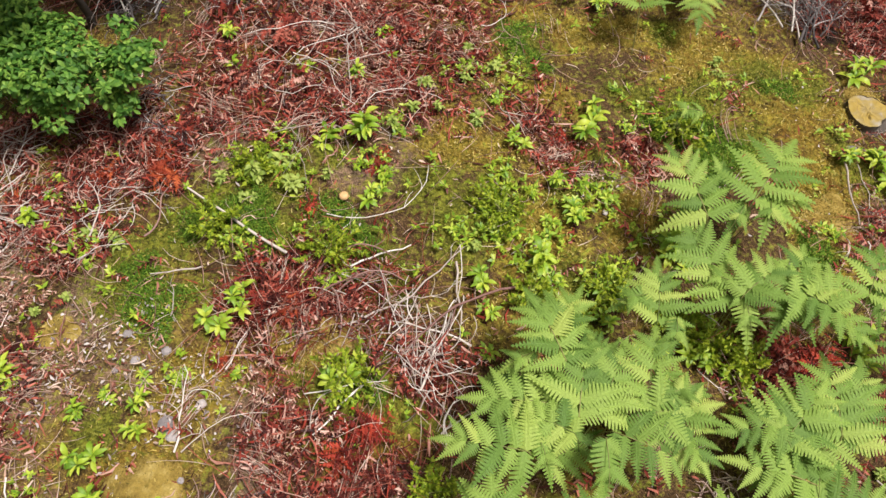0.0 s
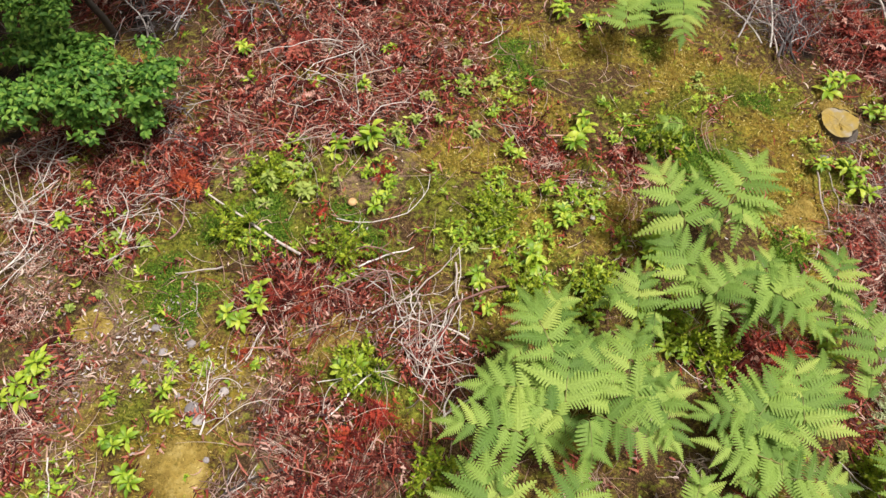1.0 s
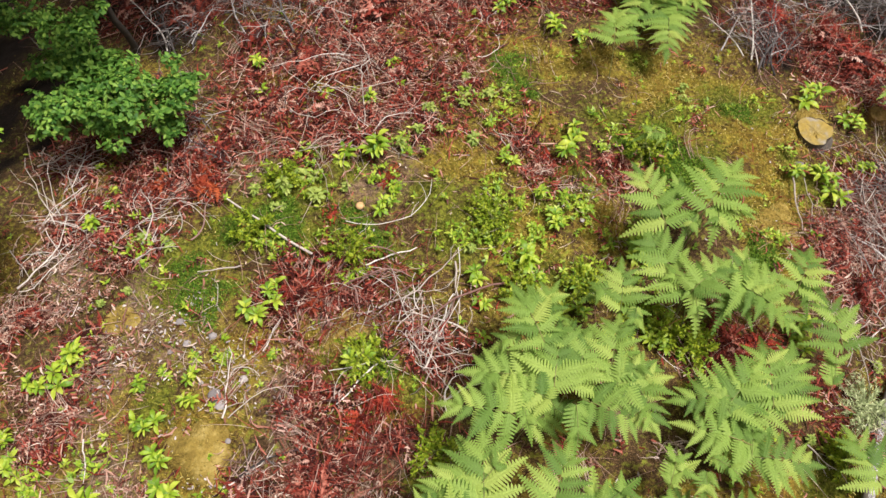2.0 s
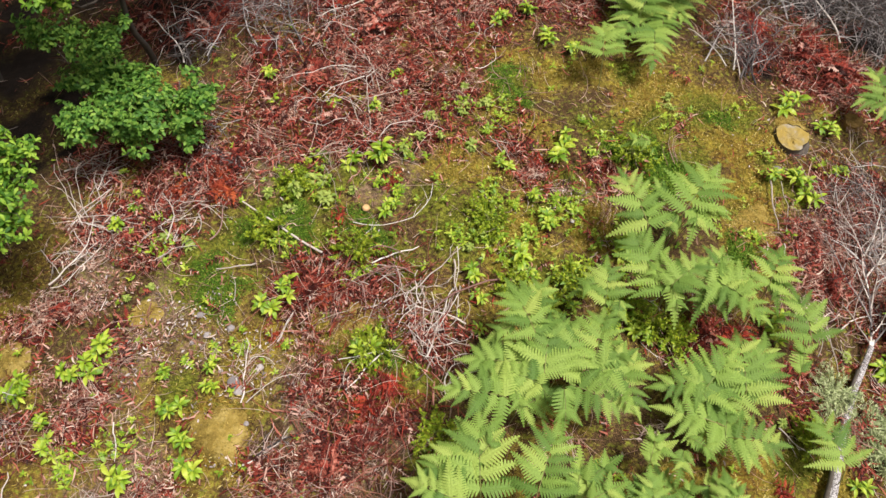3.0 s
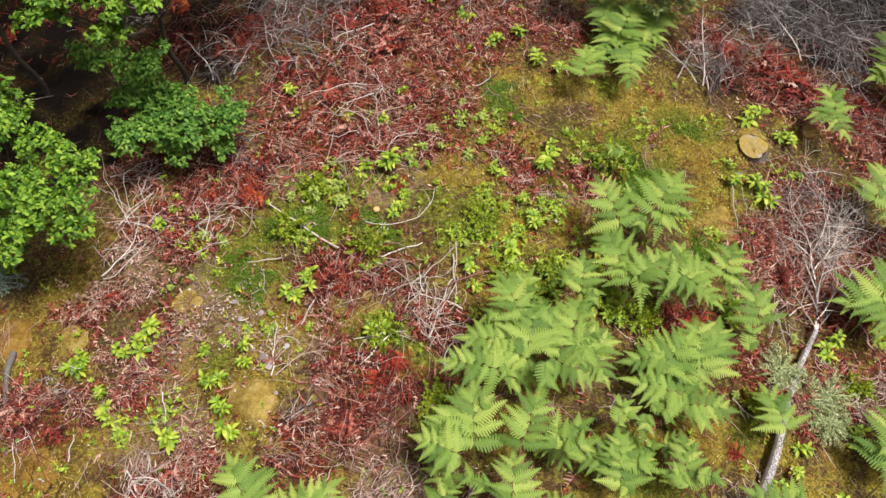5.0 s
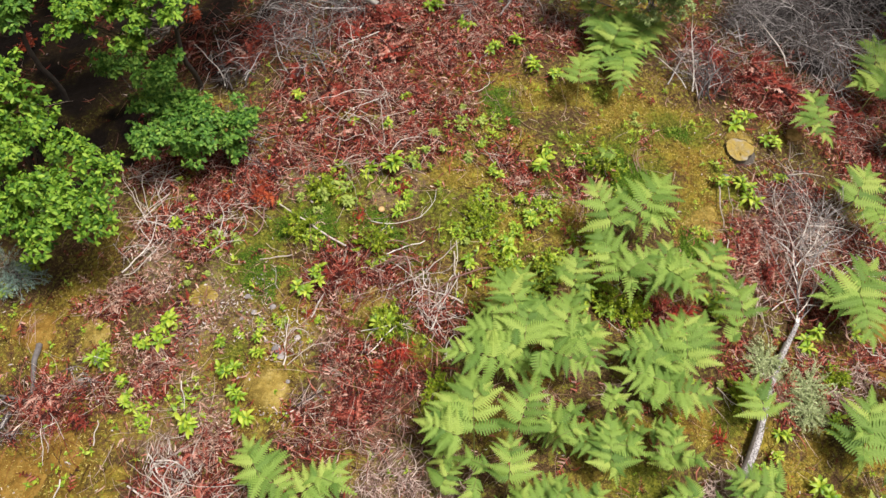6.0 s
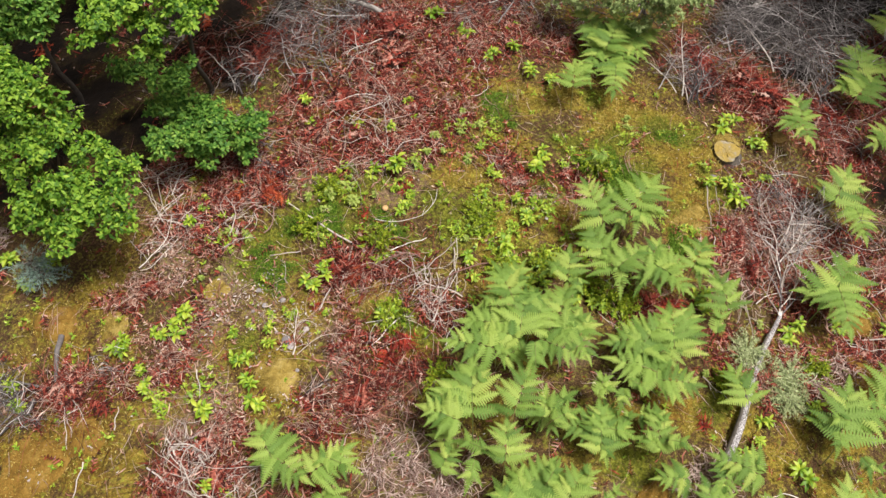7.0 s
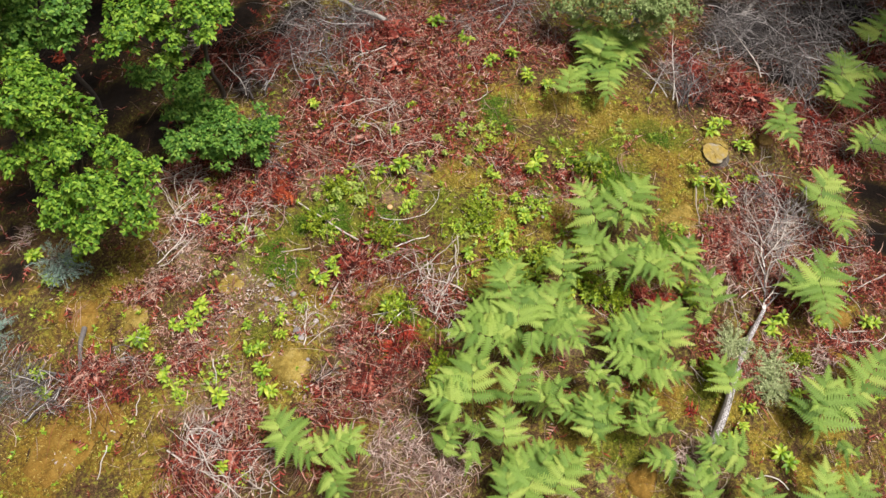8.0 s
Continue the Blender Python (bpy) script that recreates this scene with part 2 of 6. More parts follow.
def tubes(points, radii, sides=3):
    """Many tapered tubes: points (n, k, 3), radii (n, k)."""
    n, k, _ = points.shape
    along = np.gradient(points, axis=1)
    along /= np.linalg.norm(along, axis=2, keepdims=True) + 1e-9
    ref = np.where(np.abs(along[:, :1, 2:3]) > 0.8, np.array([1.0, 0, 0]), np.array([0, 0, 1.0]))
    a = np.cross(along, ref)
    a /= np.linalg.norm(a, axis=2, keepdims=True) + 1e-9
    b = np.cross(along, a)
    ang = np.arange(sides) * 2 * np.pi / sides
    ring = (a[:, :, None] * np.cos(ang)[None, None, :, None] + b[:, :, None] * np.sin(ang)[None, None, :, None])
    v = (points[:, :, None] + ring * radii[:, :, None, None]).reshape(-1, 3)
    i = (np.arange(n)[:, None, None] * k + np.arange(k - 1)[None, :, None]) * sides
    j, j2 = np.arange(sides)[None, None], (np.arange(sides)[None, None] + 1) % sides
    f = np.stack([i + j, i + j2, i + sides + j2, i + sides + j], -1).reshape(-1, 4)
    return v, f


def joined(pieces):
    vs, fs, o = [], [], 0
    for v, f in pieces:
        vs.append(v)
        fs.append(f + o)
        o += len(v)
    return np.concatenate(vs), np.concatenate(fs)


def baked(verts, faces, places):
    """One shape set down many times: places (n, 3, 4)."""
    verts, faces = np.asarray(verts, float), np.asarray(faces)
    v = np.einsum("nij,vj->nvi", places[:, :, :3], verts) + places[:, None, :, 3]
    f = faces[None] + (np.arange(len(places)) * len(verts))[:, None, None]
    return v.reshape(-1, 3), f.reshape(-1, faces.shape[1])


def frames_of(origin, along, up, size):
    """Axes for baked(): y along, z towards up."""
    y = along / (np.linalg.norm(along, axis=1, keepdims=True) + 1e-9)
    x = np.cross(y, up)
    x /= np.linalg.norm(x, axis=1, keepdims=True) + 1e-9
    z = np.cross(x, y)
    s = np.asarray(size)[:, None]
    return np.stack([x * s, y * s, z * s, origin], 2)


def wander(start, heading, length, k=7, bend=0.35, rise=0.0, sag=0.0, r=None):
    """A crooked line of k points."""
    r = r or rng
    pts, h, e, p = [np.array(start, float)], heading, rise, np.array(start, float)
    for i in range(k - 1):
        h += r.normal(0, bend)
        e += r.normal(0, bend * 0.5) - sag / k
        p = p + np.array([math.cos(h) * math.cos(e), math.sin(h) * math.cos(e), math.sin(e)]) * length / (k - 1)
        pts.append(p.copy())
    return np.array(pts)


# ---- cover of the ground: round patches with ragged rims ----
PATCH_MOSS = [(2.69, 4.16, 0.34), (3.06, 4.02, 0.3), (2.19, 3.88, 0.29), (3.25, 3.34, 0.22), (-2.06, 2.06, 0.32), (-1.73, 2.39, 0.33), (-1.24, 2.9, 0.31), (-1.55, 2.58, 0.27), (-1.13, 2.37, 0.3), (-0.66, 2.21, 0.36), (-0.34, 2.13, 0.26), (0.25, 2.49, 0.36), (-0.02, 2.85, 0.3), (0.45, 2.7, 0.27), (-0.63, 1.38, 0.31), (-0.56, 1.15, 0.24), (1.84, 3.51, 0.39), (2.27, 3.38, 0.32), (0.65, 4.32, 0.26), (1.5, 3.75, 0.29), (2.83, 2.68, 0.31), (2.6, 4.09, 0.3), (-2.29, 2.04, 0.19), (1.89, 4.61, 0.19), (-0.2, 1.09, 0.15), (0.89, 1.95, 0.32), (-0.07, 0.65, 0.24), (1.85, -0.1, 0.35), (2.83, 0.62, 0.25), (-1.97, 1.11, 0.18), (1.01, 2.99, 0.27), (-0.77, 3.1, 0.21)]
PATCH_OCHRE = [(-1.61, 4.25, 0.15), (-1.11, 4, 0.15), (-0.71, 4.02, 0.13), (-1.5, 5.12, 0.11), (-0.4, 4.77, 0.11), (1.14, 4.41, 0.34), (1.56, 4.46, 0.38), (2.18, 4.44, 0.45), (2.64, 4.35, 0.46), (2.99, 4.05, 0.45), (2.76, 3.63, 0.44), (2.26, 3.85, 0.37), (3.02, 3.13, 0.43), (3.34, 3.82, 0.3), (2.8, 2.51, 0.34), (0.77, 3.68, 0.29), (0.58, 2.47, 0.4), (0.7, 2.24, 0.39), (1.39, 2.52, 0.27), (0.37, 4.89, 0.27), (0.81, 4.59, 0.3), (0.19, 3.11, 0.27), (-0.89, 1.55, 0.28), (-0.38, 1.09, 0.3), (-0.33, 1.56, 0.19), (-0.64, 1.62, 0.25), (0.05, 3.37, 0.28), (1.99, 4.1, 0.37)]
PATCH_OCHRE_FRONT = [(2.6, 0.45, 0.3), (3.1, 0.45, 0.26), (3.4, 0.0, 0.3), (1.72, 0.35, 0.22), (-3.31, 1.11, 0.25), (-1.68, 0.72, 0.27), (-3.54, 1.38, 0.2), (-4.24, 1.55, 0.39), (-3.99, 1.15, 0.32), (-3.86, 1.7, 0.33), (-4.12, -0.1, 0.53), (-4.22, -0.44, 0.52), (-3.55, -0.12, 0.41), (-3.46, 0.29, 0.36), (-3.89, 0.25, 0.3), (-3.01, -0.41, 0.28), (-3, 0.04, 0.2), (-1.55, 1.29, 0.37), (-1.77, 0.97, 0.24), (-1.6, 0.47, 0.23), (4.25, 0.22, 0.25), (4.35, -0.26, 0.28), (3.89, -0.16, 0.21), (4.67, 1.02, 0.3), (4.78, 1.73, 0.27), (3.73, 0.37, 0.25), (2.24, 0.58, 0.24), (1.81, -0.43, 0.17), (4.2, 4.35, 0.23), (-1.34, 0.29, 0.17), (-0.88, 0.23, 0.17)]
PATCH_LITTER = [(-1.42, 4.28, 0.81), (-0.7, 4.67, 0.83), (0.06, 5.11, 0.7), (-1.65, 3.6, 0.43), (-1.01, 3.66, 0.5), (-0.38, 3.93, 0.43), (-2.16, 3.09, 0.42), (-2.69, 2.79, 0.48), (-3.32, 3.4, 0.43), (0.47, 5.98, 0.9), (-0.75, 5.86, 0.97), (-3.35, 6.26, 0.94), (-2.4, 5.81, 0.74), (3.7, 5.14, 0.57), (4.43, 4.93, 0.65), (5.15, 4.72, 0.65), (5.52, 3.94, 0.7), (1.27, 5.67, 0.56), (0.62, 3.49, 0.25), (0.95, 3.07, 0.28), (-0.09, 3.46, 0.35), (-1.18, 3.12, 0.28), (1.51, 3.12, 0.28), (3.37, 5.66, 0.5), (-3, 2.57, 0.27), (-2.5, 3.4, 0.43), (-2.39, 2.28, 0.26), (0.2, 4.04, 0.36)]
PATCH_LITTER_FRONT = [(-0.91, 1.91, 0.38), (-0.46, 1.91, 0.38), (-1.22, 1.77, 0.25), (-0.08, 1.42, 0.31), (-0.92, 1.09, 0.3), (-1.06, 1.28, 0.25), (-0.43, 0.89, 0.36), (-0.83, 0.46, 0.41), (-1.18, 0.47, 0.29), (-2.66, 1.48, 0.24), (-3.26, 1.81, 0.27), (-3.65, 1.69, 0.19), (-2.81, 0.82, 0.24), (-2.72, 1.08, 0.22), (-3.3, 0.71, 0.21), (-3.84, 0.55, 0.36), (-2.1, 0.25, 0.35), (-2.23, -0.15, 0.51), (-2.48, -0.42, 0.45), (-1.3, -0.22, 0.28), (2.16, 1.48, 0.38), (2.98, 1.08, 0.32), (3.43, 2.35, 0.48), (3.93, 3.25, 0.51), (4.18, 2.05, 0.62), (4.71, 2.58, 0.5), (4.76, 1.37, 0.54), (3.95, 1.03, 0.39), (3.3, 0.75, 0.2), (5.42, 2.33, 0.57)]
PATCH_PALE = [(-1.11, 0.71, 0.24), (-0.28, 0.71, 0.27), (-0.59, 0.41, 0.23), (-2.2, 0.55, 0.21), (0.77, 3.68, 0.21), (-0.22, 3.28, 0.24), (-1.43, 1.29, 0.31), (-2.08, 1.95, 0.32), (-2.57, 1.34, 0.31), (-2.94, 2.24, 0.27), (-1.82, 1.44, 0.37), (-2.25, 1.74, 0.25), (-1.6, 1.16, 0.24), (-1.6, 3.14, 0.28), (-0.29, -0.32, 0.45), (-0.63, -0.11, 0.34), (2.64, -0.17, 0.27), (3.51, 2.77, 0.35), (3.73, 2.39, 0.42), (1.52, 2.46, 0.33), (1.22, 2.92, 0.27), (-2.45, 0.93, 0.36), (-2.36, 1.19, 0.31), (1.77, -0.32, 0.34), (1.28, 1.08, 0.25), (4.39, 2.88, 0.51), (-0.49, 2.84, 0.27), (-4.62, 0.52, 0.37), (-2.72, 0.32, 0.29), (-1.14, 0.77, 0.18)]
# dark soil with the shade under oaks and brushwood painted in
PATCH_SHADED_SOIL = [(5, 6.77, 0.63), (5.92, 6.95, 0.73), (4.5, 7.08, 0.54), (6.69, 7.5, 0.66), (3.45, 4.76, 0.2), (-4.81, 5, 0.81), (-6.15, 6.28, 1.07), (-5.68, 7.21, 1.02), (-7.03, 7.61, 1.06), (-4.31, 6.47, 0.7), (-4.01, 4.3, 0.46), (-4.95, 4.12, 0.62), (-5.39, 3.27, 0.59), (-5.6, 2.65, 0.26), (-3.85, 5.7, 0.5), (-2.94, 5.03, 0.43), (-3.35, 6.26, 0.51), (-2.79, 5.62, 0.41)] + [(-3.14, 6.63, 0.52), (-2.52, 6.09, 0.42), (-2.24, 6.58, 0.43), (-3.92, 6.81, 0.53), (-5.19, 6.24, 0.7), (-6.07, 4.38, 0.64), (5.71, 3.49, 0.46), (5.67, 2.86, 0.37), (-3.4, 6.11, 0.46), (-2.84, 5.9, 0.41), (3.5, 4.85, 0.24), (-5.2, 2.11, 0.31), (4.99, 5.73, 0.45), (4.66, 6.19, 0.5), (-4.4, 4.06, 0.4), (-4.22, 3.47, 0.3), (-3.83, 3.68, 0.22), (-5.4, 5.66, 0.5)]
PATCH_VIVID = [(-1.95, 1.98, 0.2), (-2.04, 2.17, 0.15), (-1.87, 1.84, 0.15), (-1.64, 2.46, 0.18), (-1.28, 2.58, 0.19), (-1.56, 2.7, 0.13), (-0.67, 2.35, 0.24), (-0.46, 2.31, 0.14), (-1.13, 2.46, 0.12), (2.0, 3.32, 0.21), (1.99, 3.51, 0.24), (2.23, 3.36, 0.2), (1.56, 3.45, 0.16), (0.57, 4.2, 0.21), (0.67, 4.4, 0.16), (0.79, 4.06, 0.1), (-0.57, 1.38, 0.15), (-0.62, 1.26, 0.11), (-0.38, 1.3, 0.08), (2.7, 2.41, 0.13), (0.35, 2.63, 0.14), (-0.35, 1.21, 0.09), (2.78, 4.0, 0.16), (-0.98, 3.27, 0.06)]
PATCH_TAN = [(-3.22, 1.84, 0.32), (-3.5, 1.61, 0.24), (-3.46, 2.0, 0.21), (-2.89, 1.95, 0.25), (-2.84, 1.07, 0.25), (-3.01, 0.84, 0.21), (-2.59, 1.06, 0.19), (-2.31, 1.32, 0.19), (-1.05, 1.23, 0.18), (-0.85, 1.0, 0.18), (-0.94, 1.43, 0.12), (-0.9, 0.64, 0.24), (-0.6, 0.46, 0.24), (-1.13, 0.58, 0.18), (-0.39, 4.53, 0.3), (-1.05, 4.34, 0.24), (-1.24, 3.87, 0.3), (-0.67, 3.87, 0.26), (-1.7, 4.02, 0.3), (0.06, 4.41, 0.31), (-0.25, 5.11, 0.22), (-3.45, 1.12, 0.18), (-2.12, 0.31, 0.25), (-1.82, -0.16, 0.23), (3.28, 2.4, 0.31), (3.6, 2.79, 0.33), (0.81, 3.08, 0.18), (1.41, 2.69, 0.17), (-3.37, 2.61, 0.27), (-3.11, 2.36, 0.18)]
PATCH_RUSSET = [(-1.67, 0.72, 0.25), (-3.51, 1.38, 0.19), (-4.12, -0.1, 0.65), (-4.22, -0.44, 0.63), (-3.55, -0.12, 0.52), (-3.52, 0.29, 0.42), (-0.38, 1.09, 0.3), (2.24, 0.58, 0.3), (4.78, 1.73, 0.34), (4.67, 1.02, 0.4), (1.81, -0.43, 0.23), (2.82, 3.55, 0.25), (-4.21, 1.44, 0.45)]


def coverage(x, y, patches, seed):
    wx = x + 0.16 * value_noise(x * 2.6, y * 2.6, seed) + 0.07 * value_noise(x * 8, y * 8, seed + 1)
    wy = y + 0.16 * value_noise(x * 2.6, y * 2.6, seed + 2) + 0.07 * value_noise(x * 8, y * 8, seed + 3)
    w = np.zeros_like(wx)
    for px, py, r in patches:
        w = np.maximum(w, np.clip(1.5 - 1.5 * np.hypot(wx - px, wy - py) / (r * 1.15), 0, 1))
    return w


def cover(x, y):
    """Weights of moss, ochre moss, litter and pale bents at each place."""
    x, y = np.asarray(x, float), np.asarray(y, float)
    moss = np.maximum(coverage(x, y, PATCH_MOSS, 11), 0.6 * coverage(x, y, PATCH_VIVID, 85))
    ochre = coverage(x, y, PATCH_OCHRE + PATCH_OCHRE_FRONT, 21)
    litter = coverage(x, y, PATCH_LITTER + PATCH_LITTER_FRONT, 31)
    pale = coverage(x, y, PATCH_PALE, 41)
    shaded_soil = coverage(x, y, PATCH_SHADED_SOIL, 45)
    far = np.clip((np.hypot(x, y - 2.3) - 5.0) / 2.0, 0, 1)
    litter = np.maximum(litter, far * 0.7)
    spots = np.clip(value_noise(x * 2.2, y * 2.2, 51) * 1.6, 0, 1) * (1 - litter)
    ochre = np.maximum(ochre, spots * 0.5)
    # cover thins out over the soil that has shade painted in
    bare = 1 - 0.9 * shaded_soil
    return moss * bare, ochre * bare, litter * bare, pale * bare


# weight of the soil colour that carries painted shade
def shaded_soil_at(x, y):
    return coverage(np.asarray(x, float), np.asarray(y, float), PATCH_SHADED_SOIL, 45)


def axis(lo, hi, step, far):
    inner = np.arange(lo, hi + step / 2, step)
    out = [step * 1.25 ** i for i in range(1, 60)]
    grow = np.cumsum(out)
    grow = grow[grow < far]
    return np.concatenate([lo - grow[::-1], inner, hi + grow])


def build_ground():
    xs, ys = axis(-7.8, 8.1, 0.044, 900), axis(-1.6, 8.6, 0.044, 900)
    x, y = np.meshgrid(xs, ys)
    z = ground_z(x, y)
    moss, ochre, litter, pale = cover(x, y)
    ny, nx = x.shape
    i = (np.arange(ny - 1)[:, None] * nx + np.arange(nx - 1)[None]).reshape(-1)
    faces = np.stack([i, i + 1, i + nx + 1, i + nx], 1)
    me = mesh_from("ground", np.stack([x, y, z], 2).reshape(-1, 3), faces, GROUND, True)
    for name, w in (("moss", moss), ("ochre", ochre), ("litter", litter), ("pale", pale), ("shaded_soil", shaded_soil_at(x, y)), ("russet", coverage(x, y, PATCH_RUSSET, 48)), ("vivid", coverage(x, y, PATCH_VIVID, 85))):
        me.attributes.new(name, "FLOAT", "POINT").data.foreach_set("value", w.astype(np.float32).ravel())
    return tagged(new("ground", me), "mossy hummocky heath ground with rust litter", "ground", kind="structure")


build_ground()


def stuff(name, v, f, material, label, category):
    return tagged(new(name, mesh_from(name, v, f, material)), label, category, kind="stuff")


def scatter(n, weight, seed, lo=(-7.6, -1.5), hi=(7.9, 8.4)):
    r = np.random.default_rng(seed)
    x, y = r.uniform(lo[0], hi[0], n), r.uniform(lo[1], hi[1], n)
    keep = r.uniform(0, 1, n) < weight(x, y) * (1 - 0.93 * shaded_soil_at(x, y))
    return x[keep], y[keep], r


def strips(x, y, r, length, width, lift, pitch, curl, k=4):
    """Points, widths and up axes of curled strips lying at x, y."""
    n = len(x)
    h, e = r.uniform(0, 2 * np.pi, n), r.normal(0, pitch, n)
    dh, de = r.normal(0, curl, n), r.normal(0, curl, n)
    ln = r.uniform(*length, n)
    p = np.stack([x, y, ground_z(x, y) + r.uniform(*lift, n)], 1)
    pts = [p]
    for i in range(k - 1):
        p = p + np.stack([np.cos(h) * np.cos(e), np.sin(h) * np.cos(e), np.sin(e)], 1) * (ln / (k - 1))[:, None]
        h, e = h + dh, e + de
        pts.append(p)
    taper = np.interp(np.linspace(0, 1, k), [0, 0.35, 1], [0.5, 1, 0.15])
    w = r.uniform(*width, n)[:, None] * taper[None]
    up = np.stack([r.normal(0, 0.5, n), r.normal(0, 0.5, n), np.ones(n)], 1)
    return np.stack(pts, 1), w, up


def feather(n, seed):
    """A withered pinna, 1 long: crumpled pinnules along a midrib."""
    r = np.random.default_rng(seed)
    s = np.linspace(0.06, 0.95, n)
    side = np.where(np.arange(n) % 2, 1, -1)
    w = 0.24 * (1 - s) ** 0.6 * r.uniform(0.6, 1.2, n)
    start = np.stack([0 * s, s, 0.12 * np.sin(s * 3)], 1)
    tip = start + np.stack([side * w, w * 0.5, r.normal(-0.03, 0.06, n)], 1)
    up = np.stack([r.normal(0, 0.6, n), r.normal(0, 0.6, n), np.ones(n)], 1)
    v, f = ribbons(np.stack([start, tip], 1), np.tile([[0.075, 0.03]], (n, 1)), up)
    v2, f2 = ribbons(np.array([[[0, 0, 0], [0, 0.5, 0.12], [0, 1, 0.02]]]), np.array([[0.03, 0.025, 0.01]]), np.array([[0, 0, 1.0]]))
    return joined([(v, f), (v2, f2)])


def build_cover():
    def litter(x, y):
        m, o, l, p = cover(x, y)
        return np.clip(l * (1 - 0.7 * m) * (1 - 0.5 * o) + 0.035, 0, 1) * clear(x, y)

    def clear(x, y):
        return 1 - 0.92 * coverage(x, y, PATCH_CLEAR, 77)

    def drift(x, y, seed):
        return np.clip(0.55 + 1.1 * value_noise(x * 2.4, y * 2.4, seed) + 0.8 * value_noise(x * 6, y * 6, seed + 1), 0.08, 1)

    pieces = []
    for k in range(3):
        x, y, r = scatter(14000, lambda x, y: litter(x, y) * drift(x, y, 91), 80 + k)
        n = len(x)
        o = np.stack([x, y, ground_z(x, y) + r.uniform(0.015, 0.06, n)], 1)
        a = np.stack([r.normal(0, 1, n), r.normal(0, 1, n), r.normal(0, 0.28, n)], 1)
        u = np.stack([r.normal(0, 0.45, n), r.normal(0, 0.45, n), np.ones(n)], 1)
        pieces.append(baked(*feather(14, k), frames_of(o, a, u, r.uniform(0.09, 0.27, n))))
    stuff("withered_fern_pieces", *joined(pieces), RUST, "withered rust-red bracken pieces heaped over the ground", "litter")
    x, y, r = scatter(125000, litter, 1)
    stuff("dead_fern_litter", *ribbons(*strips(x, y, r, (0.05, 0.2), (0.005, 0.016), (0.005, 0.06), 0.28, 0.35, 4)), RUST,
          "crumpled rust-red dead bracken litter over the ground", "litter")
    pieces = []
    for k in range(3):
        x, y, r = scatter(9000, lambda x, y: coverage(x, y, PATCH_TAN, 87) * drift(x, y, 93) * clear(x, y), 84 + k, (-4.2, -0.6), (4.2, 5.8))
        n = len(x)
        o = np.stack([x, y, ground_z(x, y) + r.uniform(0.025, 0.07, n)], 1)
        a = np.stack([r.normal(0, 1, n), r.normal(0, 1, n), r.normal(0, 0.25, n)], 1)
        u = np.stack([r.normal(0, 0.45, n), r.normal(0, 0.45, n), np.ones(n)], 1)
        pieces.append(baked(*feather(12, 5 + k), frames_of(o, a, u, r.uniform(0.06, 0.17, n))))
    stuff("faded_fern_pieces", *joined(pieces), TAN, "faded pinkish-tan bracken pieces lying over the ground", "litter")
    x, y, r = scatter(85000, lambda x, y: (litter(x, y) * 0.6 + 0.01 + 0.5 * cover(x, y)[3] + 0.35 * coverage(x, y, PATCH_TAN, 87)) * drift(x, y, 95) * clear(x, y), 2)
    stuff("leaf_litter", *ribbons(*strips(x, y, r, (0.03, 0.12), (0.006, 0.018), (0.01, 0.065), 0.3, 0.4)), TAN,
          "dry tan and pinkish fallen leaves", "litter")
    x, y, r = scatter(46000, lambda x, y: np.clip(litter(x, y) * 0.5 + 0.6 * cover(x, y)[3] + 0.10, 0, 1) * drift(x, y, 95) * clear(x, y), 3)
    pts, w, up = strips(x, y, r, (0.09, 0.40), (0.003, 0.0075), (0.02, 0.085), 0.14, 0.22, 5)
    stuff("straw", *tubes(pts, np.clip(w, 0.0016, 1) * 0.5), STRAW, "pale dry bracken stalks and grass bents", "straw")

    x, y, r = scatter(1500, lambda x, y: 0.5 * litter(x, y) + 0.25 * cover(x, y)[3] * clear(x, y), 12, (-4.6, -0.9), (5.4, 6.4))
    n, k = len(x), 11
    way, ln = np.repeat(r.uniform(0, 2 * np.pi, n), k) + r.normal(0, 0.22, n * k), np.repeat(r.uniform(0.16, 0.42, n), k) * r.uniform(0.6, 1.1, n * k)
    ox, oy = np.repeat(x, k) + r.normal(0, 0.05, n * k), np.repeat(y, k) + r.normal(0, 0.05, n * k)
    bow, rise = np.repeat(r.normal(0, 0.5, n), k), r.uniform(0.02, 0.07, n * k)
    s = np.linspace(0, 1, 5)[None]
    bx, by = ox[:, None] + np.cos(way[:, None] + bow[:, None] * s) * ln[:, None] * s, oy[:, None] + np.sin(way[:, None] + bow[:, None] * s) * ln[:, None] * s
    pts = np.stack([bx, by, ground_z(bx, by) + 0.035 + rise[:, None] * np.sin(s * np.pi)], 2)
    stuff("bent_stems", *tubes(pts, r.uniform(0.0014, 0.003, n * k)[:, None] * np.linspace(1, 0.5, 5)[None]), STRAW, "sheaves of pale pinkish bent bracken stalks", "straw")

    def mossy(x, y):
        m, o, l, p = cover(x, y)
        return np.clip(m * 0.9, 0, 1)

    def yellow(x, y):
        m, o, l, p = cover(x, y)
        return np.clip(o * (1 - 0.7 * m) * (0.8 - 0.5 * coverage(x, y, PATCH_RUSSET, 48)), 0, 1)

    def vivid(x, y):
        return coverage(x, y, PATCH_VIVID, 85)

